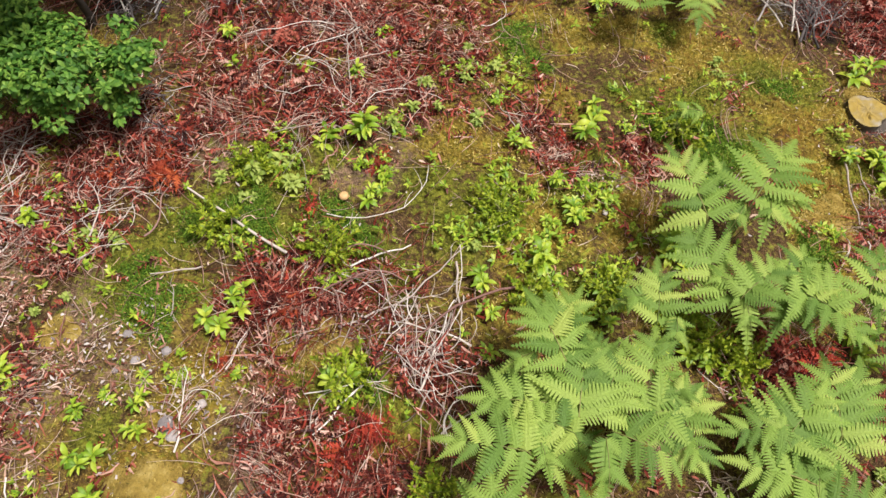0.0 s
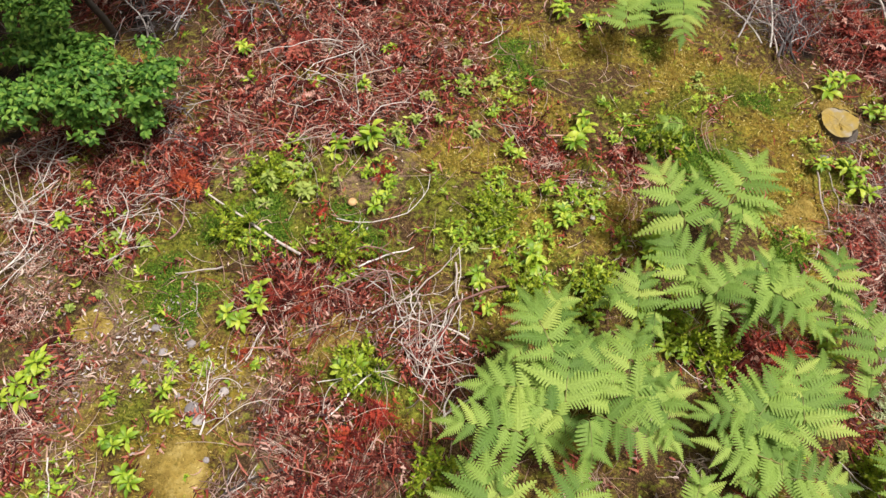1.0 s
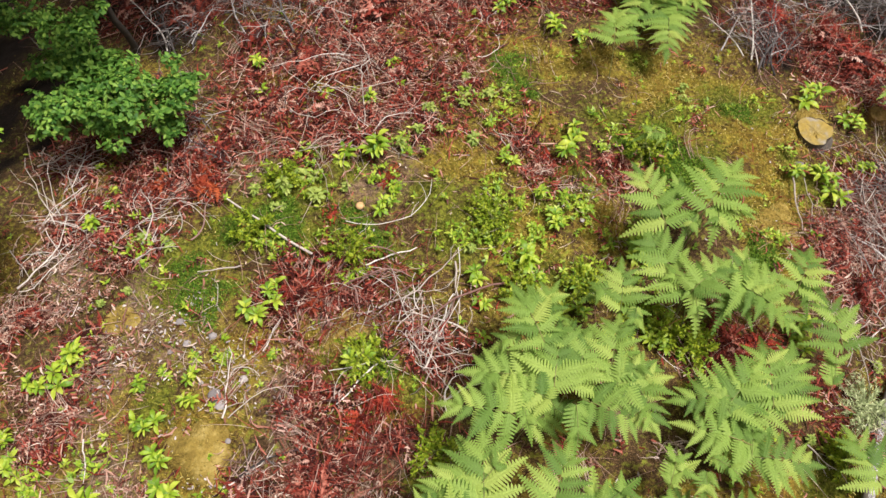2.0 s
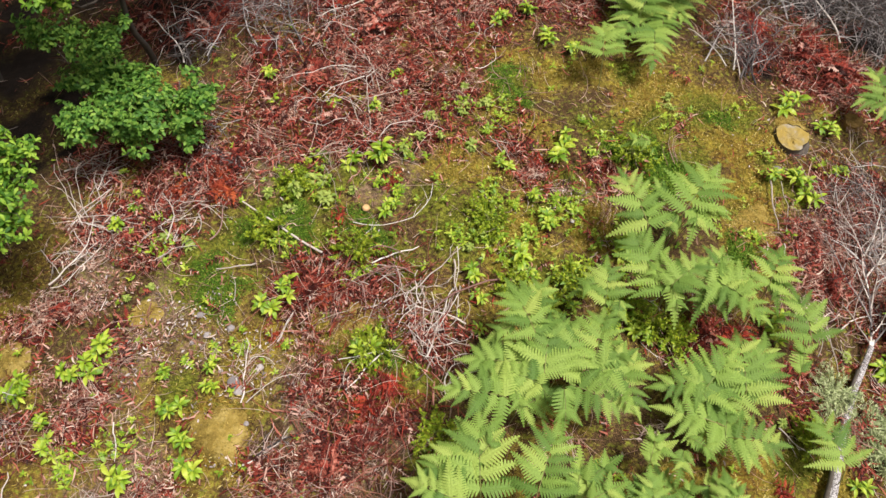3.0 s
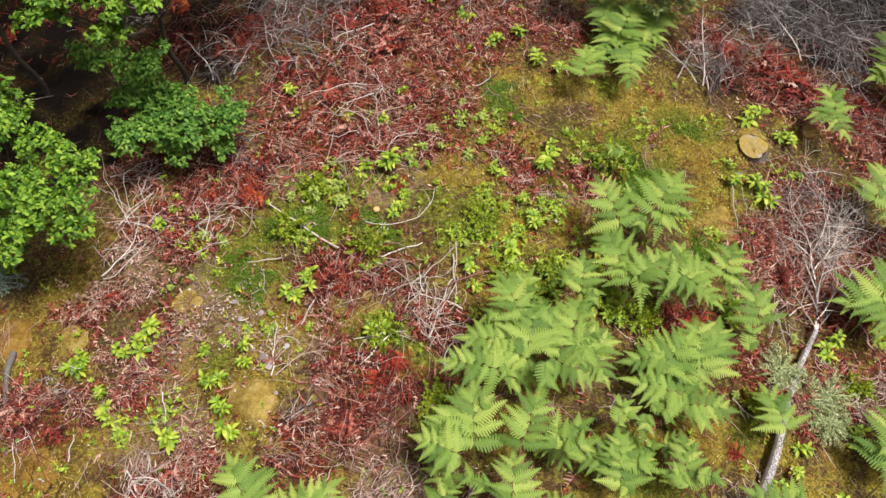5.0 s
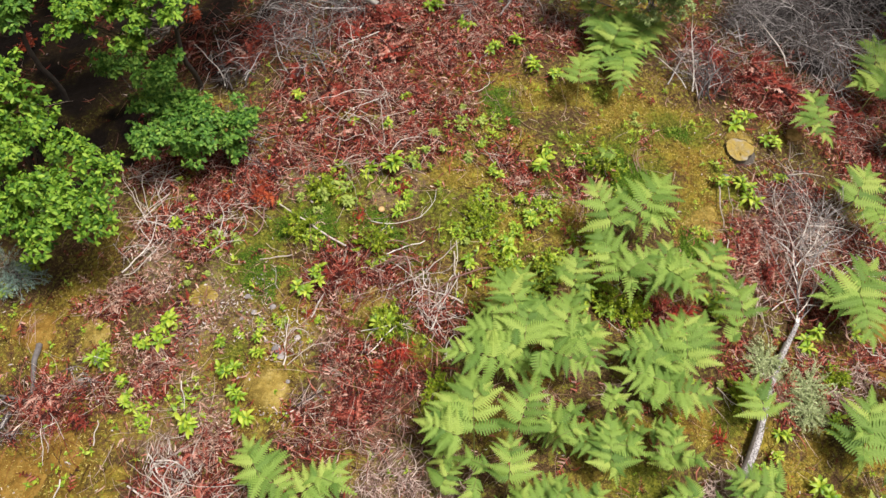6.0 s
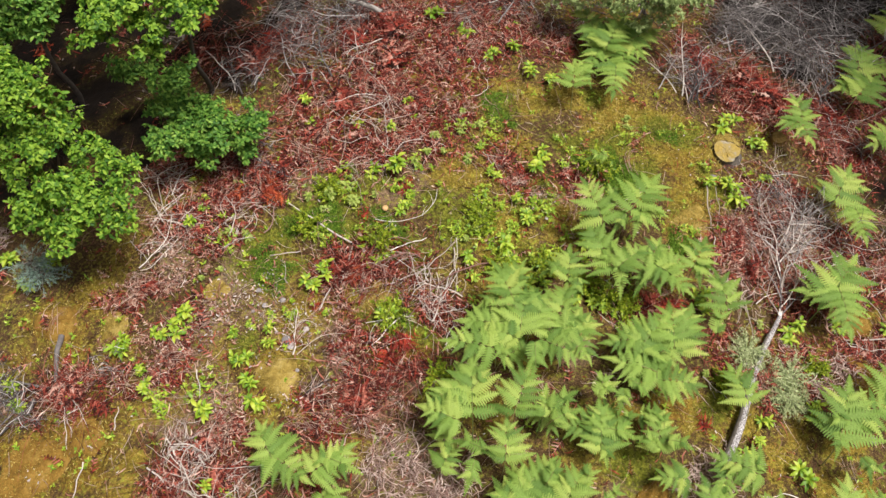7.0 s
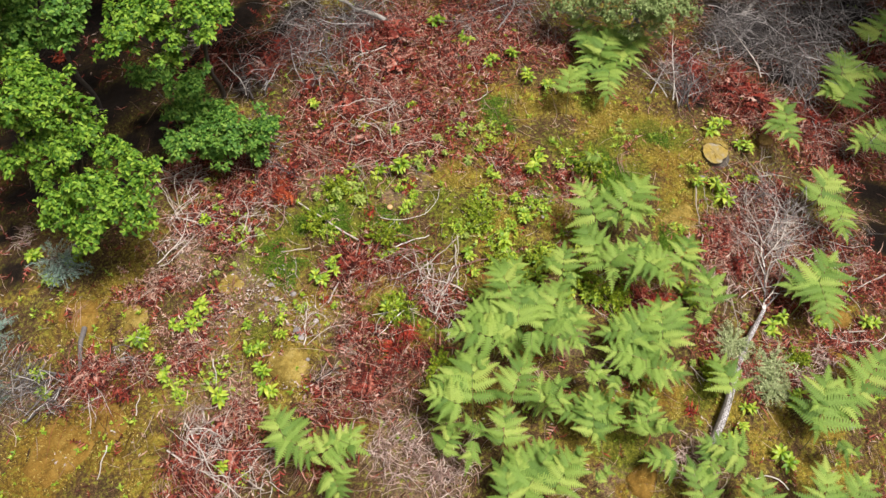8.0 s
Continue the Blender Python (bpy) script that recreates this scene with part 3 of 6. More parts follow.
    for name, weight, n, material, label, seed in (
            ("moss_tufts", mossy, 300000, MOSS, "springy olive-green moss tufts", 4),
            ("ochre_moss_tufts", yellow, 300000, OCHRE, "yellow-ochre moss tufts", 5),
            ("green_moss_tufts", vivid, 400000, VIVID, "dense bright green moss cushions", 9)):
        low, far = ((-2.4, 1.0), (3.1, 4.7)) if weight is vivid else ((-4.9, -1.0), (5.2, 5.2))
        x, y, r = scatter(n, weight, seed, low, far)
        stuff(name, *ribbons(*strips(x, y, r, (0.012, 0.038), (0.005, 0.011), (0.004, 0.03), 0.9, 0.5, 3)), material, label, "moss")
    x, y, r = scatter(88000, lambda x, y: np.clip(0.8 * coverage(x, y, PATCH_LEAFY, 75) + 0.14 * cover(x, y)[0] + 0.06 * cover(x, y)[1] + 0.016, 0, 1) * np.clip(value_noise(x * 5, y * 5, 61) * 1.5 + 0.35, 0, 1), 6)
    n, k = len(x), 7
    size, high = np.repeat(r.uniform(0.5, 1.2, n), k), np.repeat(r.uniform(0.02, 0.09, n), k)
    o = np.repeat(np.stack([x, y, ground_z(x, y)], 1), k, 0)
    o[:, 2] += high * r.uniform(0.7, 1.1, n * k)
    a = r.uniform(0, 2 * np.pi, n * k)
    along = np.stack([np.cos(a), np.sin(a), r.uniform(-0.1, 0.9, n * k)], 1)
    up = np.stack([r.normal(0, 0.25, n * k), r.normal(0, 0.25, n * k), np.ones(n * k)], 1)
    leaf = np.array([(0, 0, 0), (-0.2, 0.45, 0.05), (0, 1, -0.08), (0.2, 0.45, 0.05)], float)
    stuff("low_leaves", *baked(leaf, np.array([(0, 1, 2, 3)]), frames_of(o, along, up, size * r.uniform(0.028, 0.055, n * k))), ROSETTE,
          "small bright green leafy sprigs of low ground plants", "leaves")
    x, y, r = scatter(80000, lambda x, y: np.clip(0.9 * coverage(x, y, PATCH_FLECK, 71) + 0.015, 0, 1), 7)
    stuff("bark_chips", *ribbons(*strips(x, y, r, (0.010, 0.045), (0.006, 0.022), (0.02, 0.06), 0.5, 0.5, 3)), CHIP,
          "pale grey bark chips and petals", "chips")


PATCH_LEAFY = [(0.7, 2.13, 0.45), (1.02, 1.96, 0.39), (1, 2.73, 0.41), (1.46, 1.78, 0.32), (0.38, 2.46, 0.33), (0.6, 2.87, 0.27), (-0.57, 1.38, 0.31), (-1.17, 2.94, 0.34), (-0.49, 3.1, 0.31), (-1.8, 1.3, 0.31), (-2.05, 0.79, 0.24), (0.27, 3.94, 0.33), (1.58, 2.38, 0.27), (1.91, 3.47, 0.32), (2.68, 2.66, 0.24), (-1.28, 2.53, 0.27), (-0.73, 2.21, 0.26), (1.84, 1.6, 0.26), (-1.83, 0.48, 0.18), (-3.1, 0.71, 0.18), (1.19, 3.49, 0.25), (3.49, 3.37, 0.29), (3.89, 1.43, 0.23), (-2.77, 1.35, 0.19), (-1.57, 1.43, 0.25), (-2.4, 2.36, 0.2), (-1.95, 0.95, 0.2), (-1.8, 0.6, 0.22), (-2.4, 0.55, 0.2), (-2.85, 0.55, 0.18), (0.9, 2.45, 0.22)]
PATCH_CLEAR = [(-1.95, 1.98, 0.24), (-2.02, 2.17, 0.18), (2.9, 3.2, 0.3), (2.2, 4.3, 0.25), (-1.67, 0.72, 0.19), (2.84, 3.64, 0.37), (2.86, 2.68, 0.28), (2.62, 4.2, 0.34), (1.94, 4.4, 0.3), (-4.07, -0.04, 0.5), (-4.22, -0.44, 0.35), (-3.87, 1.21, 0.25), (-3.51, 1.39, 0.16), (-3.38, 0.23, 0.21), (2.86, 0.81, 0.16), (4.65, 0.95, 0.2), (4.76, 1.66, 0.2), (4.24, 0.15, 0.22), (3.82, -0.17, 0.24), (2.3, 0.58, 0.15), (1.17, 4.31, 0.19), (-0.35, 1.06, 0.15), (-2.04, 2.18, 0.23), (-1.13, 2.37, 0.2)]
PATCH_FLECK = [(-2.16, 1.59, 0.28), (-1.43, 1.29, 0.25), (-3.11, 2.41, 0.34), (-2.38, 1.33, 0.25), (-1.16, 1.02, 0.18), (-1.89, 1.48, 0.25), (-1.61, 1.23, 0.21), (-2.07, 1.42, 0.19), (-1.85, 1.72, 0.16), (-1.52, 0.97, 0.15), (-1.88, 0.91, 0.15), (-3.52, 0.85, 0.17), (-3.94, -0.05, 0.18), (-3.42, 0.11, 0.13), (-2.88, 1.93, 0.2), (-1.48, 0.47, 0.12), (1.14, 2.83, 0.17), (1, 2.73, 0.17)]
build_cover()


# ---- bracken ----
def pinna_mesh(name, n, seed, material, wide=0.2, crumple=0.0, inner=0.3):
    """One pinna, 1 long: a blade folded along its midrib and tapering to a point, its rim cut into n pairs of teeth."""
    r = np.random.default_rng(seed)
    v, f = [], []
    twist = r.uniform(0, 6)
    sag = lambda s: 0.05 * math.sin(s * 3) - 0.09 * s * s + crumple * math.sin(s * 11 + twist)
    width = lambda a: wide * (1 - a) ** 1.0 * min(1.0, 0.66 + a * 3.0) + 0.002
    for i in range(n + 1):
        a = i / n
        w, z, h = width(a), sag(a), crumple * r.normal()
        v += [(0, a * 0.97, z), (-w * inner, a * 0.97 + w * 0.1, z + 0.005 + h), (w * inner, a * 0.97 + w * 0.1, z + 0.005 - h)]
    for i in range(n):
        k = i * 3
        f += [(k, k + 3, k + 4, k + 1), (k, k + 2, k + 5, k + 3)]
        a, d = i / n, 1 / n
        w = (width(a) + 0.004) * r.uniform(0.9, 1.15)
        for s, lo, hi in ((-1, k + 1, k + 4), (1, k + 2, k + 5)):
            drop = w * r.uniform(-0.08, 0.16) + crumple * r.normal() * 2
            v.append((s * w * 1.05, (a + d * 0.3) * 0.97 + w * 0.34, sag(a) - drop))
            v.append((s * w * 0.95, (a + d * 0.6) * 0.97 + w * 0.34, sag(a) - drop * 0.8))
            f.append((lo, len(v) - 2, len(v) - 1, hi) if s > 0 else (hi, len(v) - 1, len(v) - 2, lo))
    return mesh_from(name, v, f, material)


PINNAE = [pinna_mesh("pinna", n, i, FERN, w, inner=0.16) for i, (n, w) in enumerate(((13, 0.26), (15, 0.23), (14, 0.29)))]


def bracken(seed, high, slim=False):
    """One broad bracken frond, its blade about 0.6 long and so high above the ground, heading along y."""
    r = random.Random(seed)
    top = new("bracken")
    top.empty_display_size = 0.05
    tagged(top, "light green bracken frond with toothed pinnae on a thin stalk", "fern", "bracken fronds")
    length, h = (0.46, 0.56)[seed % 2], high * r.uniform(0.93, 1.07)
    lean, arch = r.uniform(-0.05, 0.05), r.uniform(0.03, 0.07)
    spine = lambda s: np.array([lean * s * s, length * s, h + arch * math.sin(s * 2.6) - 0.07 * s * s])
    pts = [np.array([0, -0.16, -0.04]), np.array([0, -0.11, h * 0.5]), np.array([0, -0.05, h * 0.86])] + [spine(s) for s in np.linspace(0, 1, 6)]
    rad = np.linspace(0.006, 0.0018, len(pts))
    part("stalk", mesh_from("stalk", *tubes(np.array(pts)[None], rad[None], 5), FERN_STALK, True), top)
    pairs = 2 if slim else (5, 6)[seed % 2]
    for i in range(pairs):
        s = 0.02 + 0.88 * (i / pairs)
        for side in (-1, 1):
            size = 0.26 * r.uniform(0.8, 1.15) if slim else (0.27 * (1 - s) ** 0.6 + 0.11) * r.uniform(0.8, 1.12)
            turn = (48 + r.uniform(-10, 10) if slim else 80 - 46 * s + r.uniform(-9, 9)) * side
            m = Matrix.Translation(spine(s + r.uniform(-0.02, 0.02))) @ pose(0, 0, 0, 0, 0, -turn) @ pose(0, 0, 0, r.uniform(-12, 8), r.uniform(-12, 12), 0) @ Matrix.Scale(size, 4)
            part("pinna", r.choice(PINNAE), top, m=m)
    root, long = (0.03, 0.58) if slim else (0.84, 0.23)
    part("pinna", r.choice(PINNAE), top, m=Matrix.Translation(spine(root)) @ pose(0, 0, 0, -7, r.uniform(-10, 10), 0) @ Matrix.Scale(long, 4))
    return top


# x, y, heading in degrees, blade length
BRACKEN_MIDDLE = [(0.59, 1.33, 117, 0.39), (0.61, 1.37, 64, 0.34), (0.48, 1.38, -152, 0.24), (0.66, 1.06, 84, 0.4), (0.6, 1.1, 176, 0.4), (0.67, 0.9, 156, 0.34), (0.88, 1.03, 79, 0.32), (1.24, 1.04, 76, 0.32), (1.15, 1.13, 14, 0.31), (1.1, 1.13, -58, 0.24), (0.81, 0.94, -93, 0.32), (0.46, 0.88, -75, 0.24), (0.38, 0.85, 174, 0.36), (0.25, 0.26, 92, 0.48), (0.21, 0.48, -149, 0.34), (0.21, 0.41, 46, 0.28), (0.1, 0.15, 162, 0.34), (0.62, 0.18, 70, 0.38), (0.88, 0.23, 79, 0.32), (0.94, 0.3, 34, 0.32), (0.97, 0.19, 23, 0.3)]
BRACKEN_FILL = [(1.12, 1.05, 78, 0.38), (1.1, 1.1, 12, 0.36), (0.95, 0.98, -25, 0.36), (0.8, 1.08, 62, 0.4), (1.2, 1.12, -70, 0.34)]
BRACKEN_FRONT = [(0.23, -0.14, -106, 0.29), (0.36, -0.09, 160, 0.32), (0.51, -0.14, 87, 0.36), (0.05, 0.07, 148, 0.31), (0.63, -0.42, 43, 0.36), (0.66, -0.42, 106, 0.25), (0.86, -0.33, 56, 0.26), (1.23, -0.4, 67, 0.25), (0.55, -0.56, 117, 0.31), (1.0, -0.56, 57, 0.4), (1.38, -0.49, 45, 0.24), (1.4, 0.01, 84, 0.36), (1.44, 0.15, 175, 0.35), (1.44, 0.15, -12, 0.32), (1.43, 0.07, -79, 0.24), (2.02, -0.02, 90, 0.34), (2.03, 0.03, -13, 0.25), (1.97, 0.03, 147, 0.24), (2.83, -0.34, 90, 0.33), (2.81, -0.13, 15, 0.24), (2.51, -0.56, 68, 0.29), (2.92, -0.54, 66, 0.24), (-1.5, -0.17, 120, 0.36), (-1.55, -0.09, -33, 0.37)]
BRACKEN_RIGHT = [(1.91, 0.94, 107, 0.3), (1.91, 0.98, 48, 0.41), (2.04, 1.04, 180, 0.39), (2.27, 1.01, 87, 0.44), (2.34, 0.97, 71, 0.42), (2.71, 1.21, 79, 0.31), (2.03, 0.73, 165, 0.47), (2.07, 0.65, 79, 0.32), (2.08, 0.69, -7, 0.34), (2.12, 0.65, -48, 0.29), (2.99, 0.51, 109, 0.38), (2.02, 0.15, 87, 0.24), (1.64, 0.15, 52, 0.24), (1.47, 0.14, 128, 0.24), (1.4, 0.45, 75, 0.27), (1.42, 0.53, 27, 0.28), (1.74, 0.59, -37, 0.24), (1.71, 0.54, -105, 0.24), (-1.16, -0.24, 31, 0.34), (-1.05, -0.15, -23, 0.32), (-0.93, -0.17, 165, 0.27), (0.71, -0.59, 57, 0.45), (0.59, -0.82, 98, 0.4)]
BRACKEN_UPPER = [(1.21, 1.59, 79, 0.36), (1.2, 1.71, -165, 0.24), (1.26, 1.62, -102, 0.24), (1.65, 2.37, 111, 0.42), (1.72, 2.49, 62, 0.33), (1.7, 2.49, -152, 0.29), (1.94, 2.39, 54, 0.53), (2.06, 2.43, 2, 0.28), (2.03, 2.48, -107, 0.33), (1.88, 2.44, -125, 0.24), (1.74, 1.81, 117, 0.46), (1.72, 1.81, 166, 0.24), (1.8, 1.76, 41, 0.34), (1.8, 1.76, -94, 0.31), (2.08, 1.74, 64, 0.34), (2.04, 1.76, 15, 0.41), (2.09, 1.78, -43, 0.36), (2.08, 1.74, -123, 0.29), (2.53, 1.76, 63, 0.37), (2.55, 1.84, 0, 0.25), (2.55, 1.84, -82, 0.24)]
BRACKEN_SIDE = [(3.94, 0.21, 68, 0.59), (3.98, 0.38, 178, 0.27), (4.05, 0.44, 17, 0.44), (3.91, 0.26, -105, 0.26), (4.15, 0.0, -15, 0.24), (4.09, 0.05, -74, 0.25), (2.93, 1.49, 99, 0.4), (2.96, -0.18, 152, 0.36), (4.62, 0.69, 48, 0.5), (3.69, -0.68, 76, 0.44), (3.98, -0.65, 47, 0.46), (4.44, 1.82, 175, 0.46), (4.19, 1.75, 51, 0.62), (4.29, 1.86, -93, 0.46), (3.07, -0.73, 78, 0.37), (2.48, -0.7, 104, 0.39)]
BRACKEN_BACK = [(4.61, 3.09, 59.15, 0.52), (4.75, 3.31, -14.11, 0.3), (4.85, 2.98, -85.39, 0.38), (4.95, 2.95, 173.46, 0.28), (4.5, 4.28, 99.13, 0.38), (4.41, 4.3, -75.52, 0.39), (5.51, 4.86, 42.66, 0.53), (5.75, 5.15, -161.62, 0.42), (5.73, 5.43, 77.28, 0.52), (5.98, 5.51, -1.93, 0.38), (5.71, 4.19, -154.46, 0.35), (5.63, 4.13, 34.48, 0.47), (2.15, 5.4, 155, 0.36), (2.05, 5.15, 64, 0.44)] + [(2.2, 5.4, -89, 0.46), (2.1, 5.4, -116, 0.44), (1.82, 4.8, -162, 0.3), (1.68, 4.7, -70, 0.3), (2.3, 5.35, -48, 0.4), (2.25, 5.5, 83, 0.46), (2.4, 5.4, 25, 0.42), (2.0, 5.5, 120, 0.4), (2.3, 5.1, -100, 0.36), (1.81, 3.28, -176.19, 0.26), (6.53, 6.23, 53.86, 0.62), (1.56, 4.35, 84.01, 0.38), (2.13, 4.84, -103.85, 0.4)]
fern_rng = random.Random(3)
BRACKEN_UNDER = [(x + fern_rng.uniform(-0.28, 0.28), y + fern_rng.uniform(-0.28, 0.28), h + fern_rng.uniform(60, 300), s * 0.85) for x, y, h, s in (BRACKEN_MIDDLE + BRACKEN_FRONT)[::3] + BRACKEN_RIGHT[::6]]
# each stand and the height of its blades
STANDS = ((BRACKEN_MIDDLE + BRACKEN_UPPER + BRACKEN_FILL, 0.6), (BRACKEN_FRONT + BRACKEN_RIGHT + BRACKEN_SIDE + BRACKEN_BACK, 0.43), (BRACKEN_UNDER, 0.3))
for stand, (fronds, high) in enumerate(STANDS):
    broad, slim = [[bracken(12 * stand + s + 6 * kind, high, kind == 1) for s in range(6)] for kind in (0, 1)]
    used = {0: 0, 1: 0}
    for x, y, heading, size in fronds:
        kind = 1 if size < 0.34 and high > 0.35 else 0
        k = size / (0.52 if kind else 0.49)
        m = (Matrix.Translation(at(x, y)) @ pose(0, 0, 0, fern_rng.uniform(-3, 5), fern_rng.uniform(-5, 5), heading - 90)
             @ Matrix.Diagonal((k, k, fern_rng.uniform(0.9, 1.08), 1)))
        made, i = (broad, slim)[kind], used[kind]
        if i < len(made):
            made[i].matrix_basis = m
        else:
            copy_thing(made[i % len(made)], m).scale = (k, k, m.to_scale().z)
        used[kind] += 1
    for made, i in ((broad, used[0]), (slim, used[1])):
        for spare in made[i:]:
            for piece in list(spare.children):
                bpy.data.objects.remove(piece)
            bpy.data.objects.remove(spare)


# ---- rosettes of bright leaves ----
def leaf_mesh(name, material, width, arch, seed):
    """A lance-shaped leaf, 1 long, folded along its midrib."""
    v, f = [], []
    steps = 6
    for i in range(steps + 1):
        s = i / steps
        w = width * math.sin(math.pi * min(1, 0.05 + s * 0.93) ** 1.45) * 0.5 + 0.012
        z = arch * math.sin(s * 2.4) - 0.25 * s * s
        v += [(-w, s, z + w * 0.35), (0, s, z), (w, s, z + w * 0.35)]
    for i in range(steps):
        a = i * 3
        f += [(a, a + 1, a + 4, a + 3), (a + 1, a + 2, a + 5, a + 4)]
    return mesh_from(name, v, f, material, True)


LEAVES = [leaf_mesh("leaf", ROSETTE, w, a, i) for i, (w, a) in enumerate(((0.31, 0.22), (0.37, 0.3), (0.28, 0.12)))]
DUSKY_LEAVES = [leaf_mesh("leaf", DUSKY, w, a, i) for i, (w, a) in enumerate(((0.34, 0.22), (0.42, 0.3)))]


def rosette(seed, leaves, label):
    """A low leafy plant, about 0.1 in radius, of one to three whorls."""
    r = random.Random(seed)
    top = new("rosette_plant")
    top.empty_display_size = 0.05
    tagged(top, label, "plant", "leafy seedlings")
    whorls = r.choice((2, 3, 3))
    for k in range(whorls):
        ox, oy, h = (r.uniform(-0.07, 0.07), r.uniform(-0.07, 0.07), r.uniform(0.05, 0.16)) if k else (0, 0, r.uniform(0.06, 0.12))
        stem = np.array([[ox * 0.3, oy * 0.3, -0.02], [ox * 0.8, oy * 0.8, h * 0.5], [ox, oy, h]])
        part("stem", mesh_from("stem", *tubes(stem[None], np.array([[0.004, 0.0035, 0.003]]), 5), FERN_STALK, True), top)
        n = r.randint(10, 14)
        for i in range(n):
            a = 360 * i * 0.382 + r.uniform(-14, 14)
            m = (Matrix.Translation((ox, oy, h * (0.55 + 0.45 * i / n))) @ pose(0, 0, 0, 0, 0, a) @ pose(0, 0, 0, r.uniform(0, 42) * (0.4 + 0.9 * i / n), r.uniform(-15, 15), 0)
                 @ Matrix.Scale(r.uniform(0.045, 0.085), 4))
            part("leaf", r.choice(leaves), top, m=m)
    return top


# x, y, size
ROSETTES_FRONT = [(-1.32, 1.87, 0.14), (-1.39, 1.73, 0.14), (-1.24, 1.39, 0.07), (-2.74, 1.44, 0.14), (-2.82, 1.27, 0.16), (-2.91, 1.21, 0.12), (-3.4, 1.07, 0.15), (-3.29, 1.12, 0.12), (-2.04, 0.87, 0.13), (-1.96, 0.69, 0.12), (-1.81, 0.44, 0.14), (-2.31, 0.4, 0.15), (-3.02, 0.62, 0.13), (-4.47, 0.74, 0.12), (-4.38, 0.54, 0.11), (-2.2, -0.34, 0.11), (-2, -0.39, 0.09), (-1.78, 1.26, 0.09), (-1.61, 1.39, 0.09), (-2.14, 1.17, 0.09), (-2.03, 1.27, 0.07), (-0.56, 1.37, 0.14), (-2.44, 1.49, 0.06), (-2.83, 0.48, 0.08), (-1.79, 1.39, 0.07), (-1.79, 1.06, 0.09), (-3.08, 0.8, 0.1), (-5.01, 2.27, 0.15), (-4.45, 2.15, 0.14), (-4.62, 1.9, 0.14)]
ROSETTES_MIDDLE = [(-0.8, 3.24, 0.15), (-0.55, 3.2, 0.17), (-0.5, 2.71, 0.12), (-0.38, 2.82, 0.09), (0.25, 1.98, 0.12), (0.63, 2.17, 0.16), (0.72, 2.07, 0.1), (1.01, 2.02, 0.13), (0.9, 1.83, 0.1), (1.12, 2.14, 0.1), (1.17, 1.96, 0.09), (0.88, 2.62, 0.11), (1.13, 2.7, 0.09), (0.79, 2.84, 0.1), (0.52, 3.18, 0.11), (1.17, 3.47, 0.14), (1.05, 3.27, 0.17), (1.54, 2.4, 0.16), (1.59, 2.29, 0.13), (1.06, 1.77, 0.1), (0.64, 2.73, 0.08), (-2.9, 2.56, 0.12), (-2.81, 2.95, 0.08), (-2.75, 2.77, 0.08), (0.71, 2.53, 0.08), (1.37, 1.58, 0.1), (1.63, 1.6, 0.12), (0.51, 2.4, 0.08), (0.3, 1.8, 0.1), (0.26, 1.52, 0.09)]
ROSETTES_BACK = [(0.59, 5.26, 0.13), (1.09, 4.96, 0.14), (1.31, 4.81, 0.12), (0.88, 5.31, 0.13), (0.24, 5.6, 0.13), (-0.21, 6.03, 0.16), (-1.75, 4.4, 0.12), (-1.63, 3.96, 0.12), (3.61, 4.4, 0.2), (3.49, 3.26, 0.15), (3.55, 3.09, 0.16), (3.41, 3.38, 0.1), (4.03, 4.12, 0.15), (3.96, 3.55, 0.1), (3.74, 1.35, 0.15), (3.9, 1.5, 0.13), (3.8, 0.56, 0.15), (3.57, -0.03, 0.17), (3.32, 0.41, 0.12), (3.14, 0.21, 0.11), (3.07, 0.09, 0.11), (5.1, 1.56, 0.15), (4.45, 1.52, 0.09), (3.18, 3.35, 0.12), (2.78, 1.74, 0.15), (2.79, 1.57, 0.12), (4.4, 1.62, 0.11), (4.49, -0.27, 0.09), (4.09, -0.26, 0.06), (-0.49, 4.3, 0.09), (-1.09, 3.92, 0.1), (-0.66, 3.9, 0.1)]
DUSKY_ROSETTES = [(0.26, 3.39, 0.1), (0.18, 3.85, 0.1), (0.38, 3.93, 0.09), (-0.22, 3.49, 0.09), (-0.12, 3.77, 0.09), (-1.16, 2.97, 0.12), (-1.02, 2.8, 0.11), (-1.29, 2.85, 0.11), (0.2, 4.17, 0.07), (2.27, 4.08, 0.07), (2.25, 4.22, 0.07), (-0.36, 3.31, 0.08), (-2.4, 2.43, 0.09), (-2.18, 2.37, 0.09), (-2.45, 1.93, 0.06), (-2.64, 1.87, 0.06), (2.72, 0.9, 0.06), (3.44, 1.5, 0.07), (0.18, 2.25, 0.07), (-0.02, 3.49, 0.07), (-1.56, 2.86, 0.08), (-1.34, 2.69, 0.07), (-0.82, 2.84, 0.06)]
plant_rng = random.Random(8)
for spots, leaves, label, first in ((ROSETTES_FRONT + ROSETTES_MIDDLE + ROSETTES_BACK, LEAVES, "bright green rosette of lance-shaped leaves in moss", 20),
                                    (DUSKY_ROSETTES, DUSKY_LEAVES, "dull yellow-green leafy seedling among dry stalks", 40)):
    made = [rosette(first + i, leaves, label) for i in range(4)]
    for i, (x, y, size) in enumerate(spots):
        m = Matrix.Translation(at(x, y)) @ pose(0, 0, 0, plant_rng.uniform(-10, 10), plant_rng.uniform(-10, 10), plant_rng.uniform(0, 360)) @ Matrix.Scale(size / 0.11, 4)
        if i < 4:
            made[i].matrix_basis = m
        else:
            copy_thing(made[i % 4], m).scale = m.to_scale()


